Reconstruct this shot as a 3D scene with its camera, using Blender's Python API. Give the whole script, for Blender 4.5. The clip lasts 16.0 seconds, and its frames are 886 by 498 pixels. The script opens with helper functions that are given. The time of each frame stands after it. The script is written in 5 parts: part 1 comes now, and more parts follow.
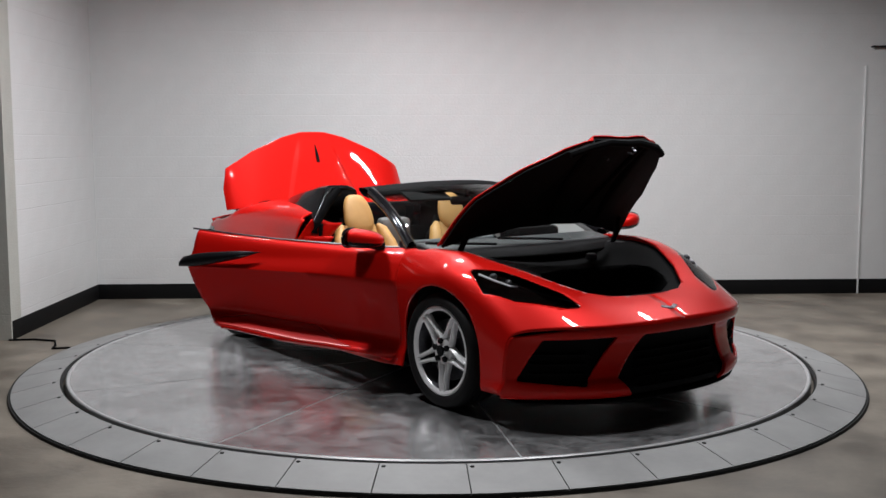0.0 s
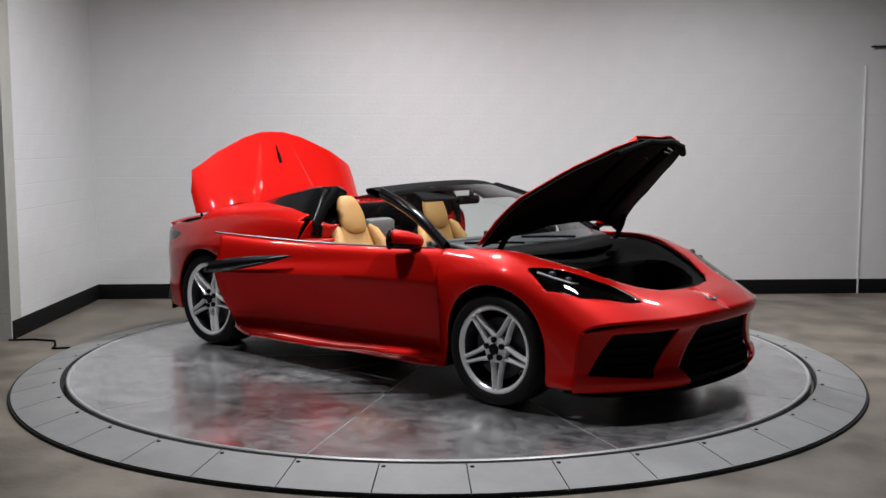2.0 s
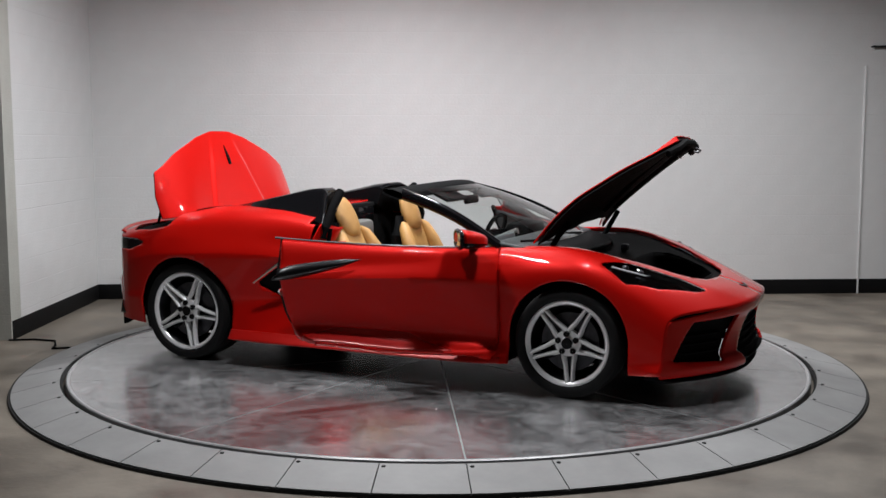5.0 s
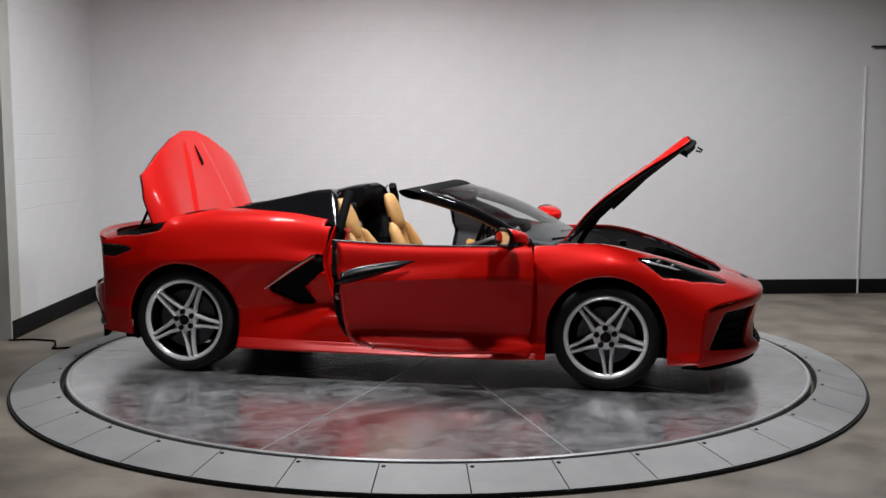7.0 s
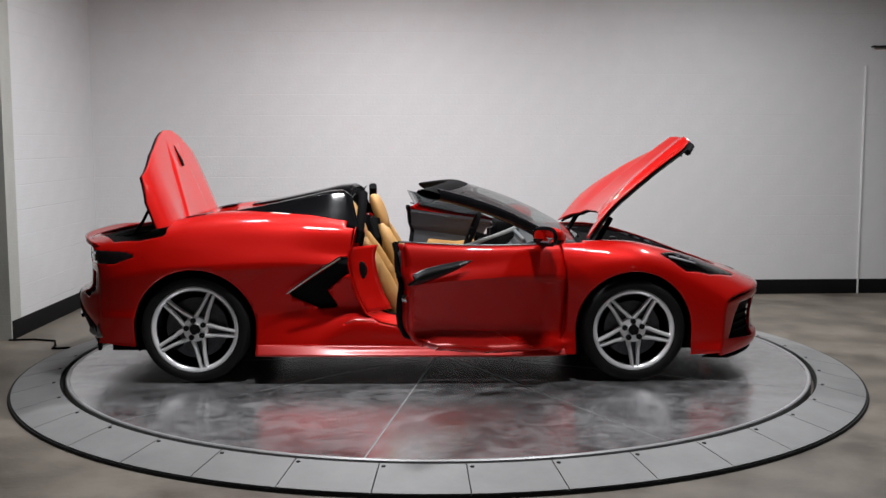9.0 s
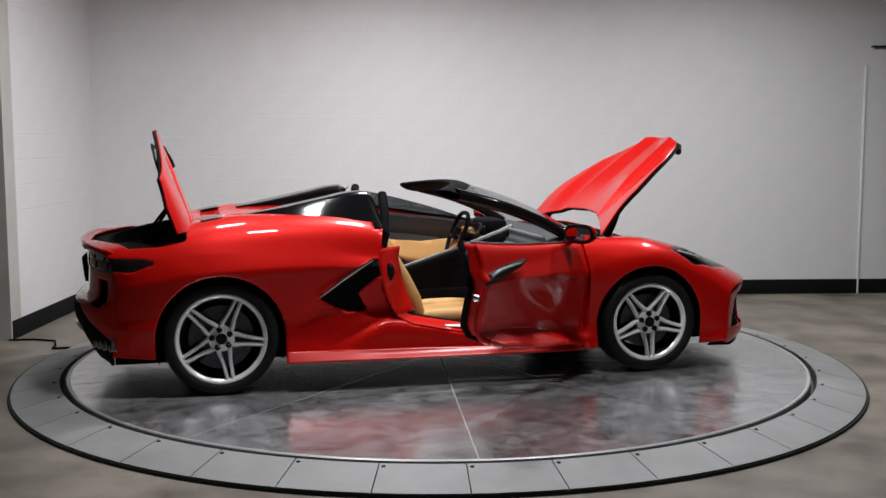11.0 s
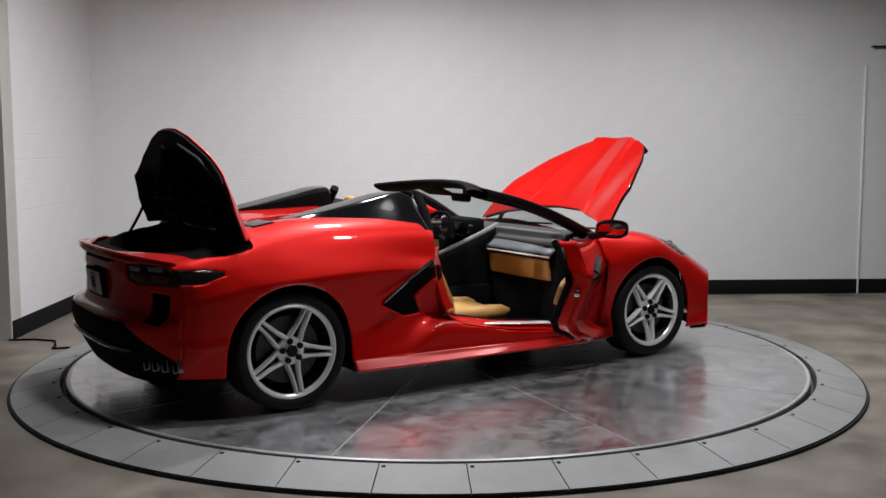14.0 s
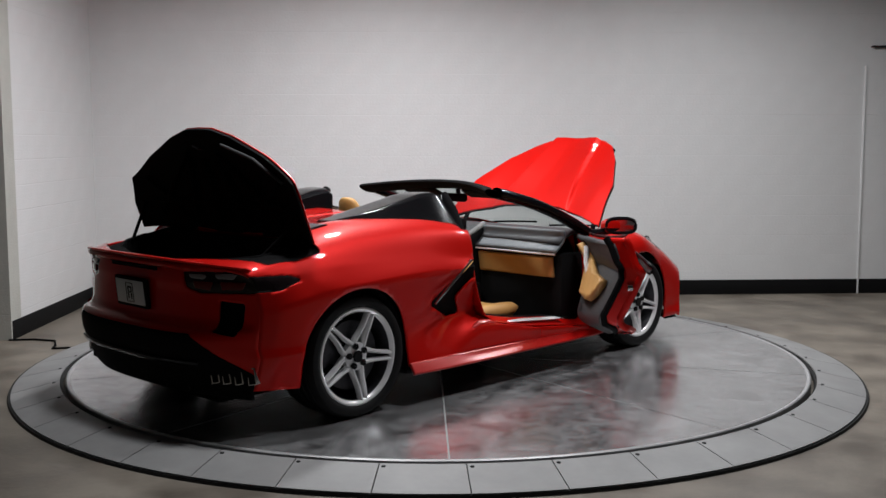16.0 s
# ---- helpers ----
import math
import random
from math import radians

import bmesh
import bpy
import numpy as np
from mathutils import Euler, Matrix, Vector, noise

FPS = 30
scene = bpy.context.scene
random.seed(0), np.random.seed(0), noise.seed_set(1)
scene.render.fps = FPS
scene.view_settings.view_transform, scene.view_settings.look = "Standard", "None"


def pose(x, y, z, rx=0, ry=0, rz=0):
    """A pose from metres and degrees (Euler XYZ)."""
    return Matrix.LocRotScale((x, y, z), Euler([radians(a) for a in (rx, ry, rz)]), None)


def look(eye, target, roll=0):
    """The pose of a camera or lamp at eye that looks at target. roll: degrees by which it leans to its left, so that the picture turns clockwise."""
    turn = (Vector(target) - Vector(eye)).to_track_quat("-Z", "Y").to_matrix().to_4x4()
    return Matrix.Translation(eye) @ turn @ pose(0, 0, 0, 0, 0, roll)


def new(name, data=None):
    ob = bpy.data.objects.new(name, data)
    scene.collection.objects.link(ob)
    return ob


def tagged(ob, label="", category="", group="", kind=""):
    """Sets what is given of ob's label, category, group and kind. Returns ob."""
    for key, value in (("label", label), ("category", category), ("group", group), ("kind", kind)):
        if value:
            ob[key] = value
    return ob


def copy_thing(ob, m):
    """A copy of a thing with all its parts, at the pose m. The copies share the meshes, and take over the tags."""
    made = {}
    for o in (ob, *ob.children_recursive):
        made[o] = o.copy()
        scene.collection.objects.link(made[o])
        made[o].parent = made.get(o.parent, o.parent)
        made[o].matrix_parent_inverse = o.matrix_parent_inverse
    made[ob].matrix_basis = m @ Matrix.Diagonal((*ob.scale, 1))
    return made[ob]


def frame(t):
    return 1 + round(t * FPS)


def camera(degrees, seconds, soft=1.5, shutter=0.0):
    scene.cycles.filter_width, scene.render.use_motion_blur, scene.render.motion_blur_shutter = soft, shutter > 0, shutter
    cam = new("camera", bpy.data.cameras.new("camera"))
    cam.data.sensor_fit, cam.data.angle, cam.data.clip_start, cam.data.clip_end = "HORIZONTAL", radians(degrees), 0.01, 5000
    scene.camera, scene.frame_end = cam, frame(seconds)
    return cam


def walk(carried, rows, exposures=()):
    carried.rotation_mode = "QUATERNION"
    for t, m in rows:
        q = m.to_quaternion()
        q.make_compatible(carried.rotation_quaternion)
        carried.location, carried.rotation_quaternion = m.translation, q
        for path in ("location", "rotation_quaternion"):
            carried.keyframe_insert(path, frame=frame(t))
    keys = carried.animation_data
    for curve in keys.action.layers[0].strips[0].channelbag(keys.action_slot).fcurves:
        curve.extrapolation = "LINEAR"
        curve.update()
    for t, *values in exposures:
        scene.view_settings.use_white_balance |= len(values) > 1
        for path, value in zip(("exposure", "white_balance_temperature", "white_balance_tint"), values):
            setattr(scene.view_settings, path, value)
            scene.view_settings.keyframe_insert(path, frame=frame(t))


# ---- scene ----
# ---------------------------------------------------------------- camera
cam = camera(46.58, 16.0, soft=1.5)
EYE = Vector((0.0, -7.192, 1.497))
AIM = EYE + Vector((0.0042, 0.9946, -0.1037)) * 7.0
walk(cam, [(0.0, look(EYE, AIM, -0.08)), (16.0, look(EYE, AIM, -0.08))], exposures=[(0.0, 0.03), (9.0, 0.02), (13.5, -0.02), (15.0, -0.05), (16.0, -0.10)])


def heading(t):
    """Turn of the platform in degrees."""
    return -54.02 + 5.8167 * t + 0.0269 * t * t


# ---------------------------------------------------------------- light
world = bpy.data.worlds.new("world")
scene.world = world
world.use_nodes = True
world.node_tree.nodes["Background"].inputs[0].default_value = (0.8, 0.9, 1.0, 1)
world.node_tree.nodes["Background"].inputs[1].default_value = 0.02
scene.view_settings.exposure = 0.0


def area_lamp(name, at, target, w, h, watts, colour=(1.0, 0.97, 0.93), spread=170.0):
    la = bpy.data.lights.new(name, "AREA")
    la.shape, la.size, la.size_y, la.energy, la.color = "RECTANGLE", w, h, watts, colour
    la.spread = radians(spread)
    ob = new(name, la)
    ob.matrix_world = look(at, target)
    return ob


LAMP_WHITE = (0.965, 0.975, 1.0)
for lx, ly, watts in ((-1.7, 0.4, 22), (-0.3, 0.7, 96), (2.8, 0.8, 68), (-0.9, -1.45, 52), (1.2, -1.45, 48)):
    area_lamp("ceiling_or_fill_lamp", (lx, ly, 3.5), (lx, ly, 0), 0.32, 0.14, watts, LAMP_WHITE)
# Unseen fill lamps added behind the camera to lift wheels and car sides.
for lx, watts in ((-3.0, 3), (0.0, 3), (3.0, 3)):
    area_lamp("ceiling_or_fill_lamp", (lx, -9.3, 3.5), (lx, -9.3, 0), 0.32, 0.14, watts, LAMP_WHITE)


# ---------------------------------------------------------------- materials
def material(name, colour, rough=0.5, metal=0.0, coat=0.0, coat_rough=0.03, vary=0.0, scale=5.0, bump=0.0, bump_scale=60.0, ior=1.5, emit=0.0, trans=0.0, alpha=1.0, aniso=0.0, colour2=None, rough_vary=0.0, spec=0.5):
    m = bpy.data.materials.new(name)
    m.use_nodes = True
    nt = m.node_tree
    b = nt.nodes["Principled BSDF"]
    c = (*colour, 1)
    b.inputs["Base Color"].default_value = c
    b.inputs["Roughness"].default_value = rough
    b.inputs["Metallic"].default_value = metal
    b.inputs["Coat Weight"].default_value = coat
    b.inputs["Coat Roughness"].default_value = coat_rough
    b.inputs["Coat IOR"].default_value = 1.33
    b.inputs["IOR"].default_value = ior
    b.inputs["Specular IOR Level"].default_value = 0.1 if coat else spec
    b.inputs["Transmission Weight"].default_value = trans
    b.inputs["Alpha"].default_value = alpha
    if emit:
        b.inputs["Emission Color"].default_value = c
        b.inputs["Emission Strength"].default_value = emit
    co = nt.nodes.new("ShaderNodeTexCoord")
    if vary or colour2 or rough_vary:
        n1 = nt.nodes.new("ShaderNodeTexNoise")
        n1.inputs["Scale"].default_value = scale
        n1.inputs["Detail"].default_value = 8
        n1.inputs["Roughness"].default_value = 0.62
        nt.links.new(co.outputs["Object"], n1.inputs["Vector"])
        if vary or colour2:
            mix = nt.nodes.new("ShaderNodeMix")
            mix.data_type = "RGBA"
            lo = colour2 if colour2 else tuple(v * (1 - vary) for v in colour)
            mix.inputs[6].default_value = (*lo, 1)
            mix.inputs[7].default_value = c
            ramp = nt.nodes.new("ShaderNodeMapRange")
            ramp.inputs[1].default_value, ramp.inputs[2].default_value = 0.35, 0.65
            nt.links.new(n1.outputs[0], ramp.inputs[0])
            nt.links.new(ramp.outputs[0], mix.inputs[0])
            nt.links.new(mix.outputs[2], b.inputs["Base Color"])
        if rough_vary:
            rr = nt.nodes.new("ShaderNodeMapRange")
            rr.inputs[1].default_value, rr.inputs[2].default_value = 0.3, 0.7
            rr.inputs[3].default_value, rr.inputs[4].default_value = rough - rough_vary, rough + rough_vary
            nt.links.new(n1.outputs[0], rr.inputs[0])
            nt.links.new(rr.outputs[0], b.inputs["Roughness"])
    if bump:
        n2 = nt.nodes.new("ShaderNodeTexNoise")
        n2.inputs["Scale"].default_value = bump_scale
        n2.inputs["Detail"].default_value = 5
        nt.links.new(co.outputs["Object"], n2.inputs["Vector"])
        bp = nt.nodes.new("ShaderNodeBump")
        bp.inputs["Strength"].default_value = bump
        bp.inputs["Distance"].default_value = 0.01
        nt.links.new(n2.outputs[0], bp.inputs["Height"])
        nt.links.new(bp.outputs[0], b.inputs["Normal"])
    return m


RED = material("red_paint", (0.58, 0.0045, 0.002), 0.45, 0.25, coat=1.0, coat_rough=0.02, vary=0.05, scale=400)
RED.node_tree.nodes["Principled BSDF"].inputs["Coat IOR"].default_value = 1.32
# Body red again; a rougher, stronger coat puts extra sheen on sills and ledges.
RED_SHEEN = material("red_paint_sheen_coat", (0.58, 0.0045, 0.002), 0.45, 0.25, coat=1.0, coat_rough=0.30, vary=0.05, scale=400)
RED_SHEEN.node_tree.nodes["Principled BSDF"].inputs["Coat IOR"].default_value = 1.8
BLACK = material("black_plastic", (0.005, 0.005, 0.0055), 0.75, spec=0.06, bump=0.1, bump_scale=200)
GLOSS_BLACK = material("gloss_black", (0.006, 0.006, 0.007), 0.12, coat=0.35, coat_rough=0.05)
CLOTH = material("black_cloth", (0.005, 0.005, 0.0055), 0.85, spec=0.15, bump=0.4, bump_scale=500)
CARPET = material("black_carpet", (0.005, 0.005, 0.0055), 0.95, spec=0.15, bump=0.6, bump_scale=300)
RUBBER = material("tyre_rubber", (0.008, 0.008, 0.0085), 0.7, spec=0.2, bump=0.15, bump_scale=120)
SATIN_BLACK = material("satin_black", (0.005, 0.005, 0.006), 0.30, spec=0.14)
ALLOY = material("silver_alloy", (0.95, 0.95, 0.96), 0.26, 0.28, vary=0.06, scale=40)
DARK_METAL = material("dark_metal", (0.10, 0.10, 0.11), 0.4, 1.0, vary=0.3, scale=30)
CHROME = material("chrome", (0.85, 0.85, 0.87), 0.08, 1.0)
STEEL_RING = material("painted_ring", (0.30, 0.30, 0.30), 0.55, 0.0, vary=0.15, scale=4, bump=0.08, bump_scale=30)
TAN = material("tan_leather", (0.55, 0.30, 0.095), 0.5, vary=0.12, scale=9, bump=0.25, bump_scale=260)
GREY_TRIM = material("grey_trim", (0.04, 0.042, 0.045), 0.55, bump=0.2, bump_scale=250)
WHITE_WALL = material("white_painted_block", (0.74, 0.74, 0.74), 0.55, vary=0.05, scale=2.5, bump=0.25, bump_scale=45)
BASE_VINYL = material("black_vinyl", (0.007, 0.007, 0.0075), 0.6, vary=0.2, scale=6, spec=0.15)
CONCRETE = material("concrete", (0.25, 0.218, 0.178), 0.5, colour2=(0.115, 0.096, 0.077), scale=2.1, bump=0.2, bump_scale=25, rough_vary=0.15)
CEILING = material("unseen_ceiling_grey", (0.14, 0.14, 0.14), 0.8, vary=0.1)
STEEL_EDGE = material("edge_steel", (0.55, 0.55, 0.56), 0.4, 0.6)
SEAM = material("worn_seam", (0.32, 0.32, 0.32), 0.6)
GAP = material("dark_gap", (0.008, 0.008, 0.008), 0.8)
DISC = material("brushed_plate", (0.58, 0.58, 0.59), 0.22, 0.7, vary=0.03, scale=3.2, rough_vary=0.05, bump=0.03, bump_scale=15)

for nd in DISC.node_tree.nodes:
    if nd.bl_idname == "ShaderNodeTexNoise":
        nd.inputs["Distortion"].default_value = 1.4
worn = DISC.node_tree.nodes.new("ShaderNodeTexNoise")
worn.inputs["Scale"].default_value, worn.inputs["Detail"].default_value, worn.inputs["Distortion"].default_value = 6.5, 14, 0.9
worn.inputs["Roughness"].default_value = 0.74
share = DISC.node_tree.nodes.new("ShaderNodeMapRange")
share.inputs[1].default_value, share.inputs[2].default_value = 0.34, 0.62
share.inputs[3].default_value, share.inputs[4].default_value = 0.98, 0.66
place = DISC.node_tree.nodes.new("ShaderNodeTexCoord")
DISC.node_tree.links.new(place.outputs["Object"], worn.inputs["Vector"])
DISC.node_tree.links.new(worn.outputs[0], share.inputs[0])
DISC.node_tree.links.new(share.outputs[0], DISC.node_tree.nodes["Principled BSDF"].inputs["Metallic"])


def glass(name, tint, rough=0.0):
    m = bpy.data.materials.new(name)
    m.use_nodes = True
    nt = m.node_tree
    nt.nodes.remove(nt.nodes["Principled BSDF"])
    out = nt.nodes["Material Output"]
    tr, gl = nt.nodes.new("ShaderNodeBsdfTransparent"), nt.nodes.new("ShaderNodeBsdfGlossy")
    lw, mx = nt.nodes.new("ShaderNodeLayerWeight"), nt.nodes.new("ShaderNodeMixShader")
    lw.inputs[0].default_value = 0.5
    pw, ad = nt.nodes.new("ShaderNodeMath"), nt.nodes.new("ShaderNodeMath")
    pw.operation, ad.operation = "POWER", "MULTIPLY_ADD"
    pw.inputs[1].default_value = 4.5
    ad.inputs[1].default_value, ad.inputs[2].default_value = 0.85, 0.075
    tr.inputs[0].default_value = (*tint, 1)
    gl.inputs["Roughness"].default_value = 0.01 + rough
    nt.links.new(lw.outputs["Facing"], pw.inputs[0])
    nt.links.new(pw.outputs[0], ad.inputs[0])
    nt.links.new(ad.outputs[0], mx.inputs[0])
    nt.links.new(tr.outputs[0], mx.inputs[1])
    nt.links.new(gl.outputs[0], mx.inputs[2])
    nt.links.new(mx.outputs[0], out.inputs[0])
    return m


GLASS = glass("clear_glass", (0.80, 0.86, 0.84))
DARK_GLASS = glass("tinted_glass", (0.30, 0.32, 0.33))


# ---------------------------------------------------------------- mesh helpers
def link_mesh(name, verts, faces, mat, parent=None, label="", smooth=True, sharp=35.0):
    me = bpy.data.meshes.new(name)
    me.from_pydata([tuple(v[:3]) for v in verts], [], [tuple(f) for f in faces])
    bm = bmesh.new()
    bm.from_mesh(me)
    bmesh.ops.remove_doubles(bm, verts=bm.verts, dist=0.0002)
    bmesh.ops.recalc_face_normals(bm, faces=bm.faces)
    bm.to_mesh(me)
    bm.free()
    if smooth:
        me.polygons.foreach_set("use_smooth", [True] * len(me.polygons))
        me.set_sharp_from_angle(angle=radians(sharp))
    me.materials.append(mat)
    ob = new(name, me)
    if parent:
        ob.parent = parent
    if label:
        tagged(ob, label)
    return ob


def part(name, bm, mat, parent=None, label="", sharp=35.0):
    me = bpy.data.meshes.new(name)
    bmesh.ops.recalc_face_normals(bm, faces=bm.faces)
    bm.to_mesh(me)
    bm.free()
    me.polygons.foreach_set("use_smooth", [True] * len(me.polygons))
    me.set_sharp_from_angle(angle=radians(sharp))
    me.materials.append(mat)
    ob = new(name, me)
    if parent:
        ob.parent = parent
    if label:
        tagged(ob, label)
    return ob


def box(bm, x0, x1, y0, y1, z0, z1, bevel=0.0, m=None, seg=2):
    r = bmesh.ops.create_cube(bm, size=1.0)
    vs = r["verts"]
    t = Matrix.Translation(((x0 + x1) / 2, (y0 + y1) / 2, (z0 + z1) / 2)) @ Matrix.Diagonal((abs(x1 - x0), abs(y1 - y0), abs(z1 - z0), 1))
    bmesh.ops.transform(bm, matrix=t, verts=vs)
    if bevel:
        es = list({e for v in vs for e in v.link_edges})
        rb = bmesh.ops.bevel(bm, geom=es, offset=bevel, segments=seg, profile=0.5, affect="EDGES")
        vs = list({v for v in rb["verts"]} | {v for v in vs if v.is_valid})
    if m is not None:
        vs = [v for v in vs if v.is_valid]
        bmesh.ops.transform(bm, matrix=m, verts=vs)
    return bm


def revolve(profile, n, close=False, axis="z"):
    """Verts and faces of a profile (r, h) turned about an axis."""
    vs, fs, k = [], [], len(profile)
    for i in range(n):
        a = 2 * math.pi * i / n
        for r, h in profile:
            if axis == "z":
                vs.append((r * math.cos(a), r * math.sin(a), h))
            else:
                vs.append((r * math.cos(a), h, r * math.sin(a)))
    for i in range(n):
        j = (i + 1) % n
        for q in range(k if close else k - 1):
            q2 = (q + 1) % k
            fs.append((i * k + q, j * k + q, j * k + q2, i * k + q2))
    return vs, fs


def tube(points, radius, n=8):
    """Verts and faces of a round bar along points."""
    vs, fs = [], []
    pts = [Vector(p) for p in points]
    for i, p in enumerate(pts):
        d = (pts[min(i + 1, len(pts) - 1)] - pts[max(i - 1, 0)]).normalized()
        side = d.cross(Vector((0.13, 0.21, 0.97))).normalized()
        up = side.cross(d)
        r = radius[i] if isinstance(radius, (list, tuple)) else radius
        for k in range(n):
            a = 2 * math.pi * k / n
            vs.append(p + side * (r * math.cos(a)) + up * (r * math.sin(a)))
    for i in range(len(pts) - 1):
        for k in range(n):
            k2 = (k + 1) % n
            fs.append((i * n + k, i * n + k2, (i + 1) * n + k2, (i + 1) * n + k))
    fs.append(tuple(range(n)))
    fs.append(tuple((len(pts) - 1) * n + k for k in range(n)))
    return vs, fs


def grid(nu, nv, fn):
    vs = [fn(i / nu, j / nv) for i in range(nu + 1) for j in range(nv + 1)]
    fs = [(i * (nv + 1) + j, (i + 1) * (nv + 1) + j, (i + 1) * (nv + 1) + j + 1, i * (nv + 1) + j + 1) for i in range(nu) for j in range(nv)]
    return vs, fs


def clip(verts, faces, f):
    """The part of a mesh in which f(vertex) is positive, with clean edges."""
    val = [f(v) for v in verts]
    out, idx, cut, res = [], {}, {}, []

    def keep(i):
        if i not in idx:
            idx[i] = len(out)
            out.append(verts[i])
        return idx[i]

    def crossing(i, j):
        key = (min(i, j), max(i, j))
        if key not in cut:
            a, b = verts[key[0]], verts[key[1]]
            lo, hi, flo = 0.0, 1.0, val[key[0]]
            for _ in range(14):
                mid = (lo + hi) / 2
                q = tuple(x + (y - x) * mid for x, y in zip(a, b))
                if (f(q) > 0) == (flo > 0):
                    lo = mid
                else:
                    hi = mid
            cut[key] = len(out)
            out.append(tuple(x + (y - x) * hi for x, y in zip(a, b)))
        return cut[key]

    for fc in faces:
        s = [val[i] > 0 for i in fc]
        if all(s):
            res.append(tuple(keep(i) for i in fc))
        elif any(s):
            poly = []
            for k, i in enumerate(fc):
                j = fc[(k + 1) % len(fc)]
                if val[i] > 0:
                    poly.append(keep(i))
                if (val[i] > 0) != (val[j] > 0):
                    poly.append(crossing(i, j))
            if len(poly) > 2:
                res.append(tuple(poly))
    return out, res


def polygon_distance(px, py, poly):
    """Signed distance to a polygon in a plane, positive inside."""
    best, inside, n = 1e9, False, len(poly)
    for i in range(n):
        ax, ay = poly[i]
        bx, by = poly[(i + 1) % n]
        ex, ey = bx - ax, by - ay
        t = max(0.0, min(1.0, ((px - ax) * ex + (py - ay) * ey) / (ex * ex + ey * ey + 1e-12)))
        dd = math.hypot(px - ax - ex * t, py - ay - ey * t)
        best = min(best, dd)
        if (ay > py) != (by > py) and px < (bx - ax) * (py - ay) / (by - ay) + ax:
            inside = not inside
    return best if inside else -best


def keyed(x, keys):
    """Smooth value at x between keys (x, value)."""
    n = len(keys)
    if x <= keys[0][0]:
        return keys[0][1]
    if x >= keys[-1][0]:
        return keys[-1][1]
    for i in range(n - 1):
        if x <= keys[i + 1][0]:
            break
    x0, y0 = keys[i]
    x1, y1 = keys[i + 1]
    d = (y1 - y0) / (x1 - x0)
    dm = (y0 - keys[i - 1][1]) / (x0 - keys[i - 1][0]) if i else d
    dp = (keys[i + 2][1] - y1) / (keys[i + 2][0] - x1) if i + 2 < n else d
    m0 = 0.0 if dm * d <= 0 else 2 * dm * d / (dm + d)
    m1 = 0.0 if dp * d <= 0 else 2 * dp * d / (dp + d)
    h, t = x1 - x0, (x - x0) / (x1 - x0)
    return (2 * t**3 - 3 * t**2 + 1) * y0 + (t**3 - 2 * t**2 + t) * h * m0 + (-2 * t**3 + 3 * t**2) * y1 + (t**3 - t**2) * h * m1


def mirrored(verts):
    return [(v[0], -v[1], *v[2:]) for v in verts]


# ---------------------------------------------------------------- room
FLOOR_Z = -0.065


def build_room():
    bm = bmesh.new()
    box(bm, -12, 12, -14, 8, FLOOR_Z - 0.2, FLOOR_Z)
    tagged(part("floor", bm, CONCRETE), "stained brown-grey polished concrete floor", "floor", kind="structure")
    # Unseen ceiling closes the room; its dark grey holds back bounced light.
    bm = bmesh.new()
    box(bm, -12, 12, -14, 8, 3.6, 3.8)
    tagged(part("ceiling", bm, CEILING), "dark grey unseen ceiling", "ceiling", kind="structure")


build_room()
PLATFORM = Vector((0, 0.02, 0))


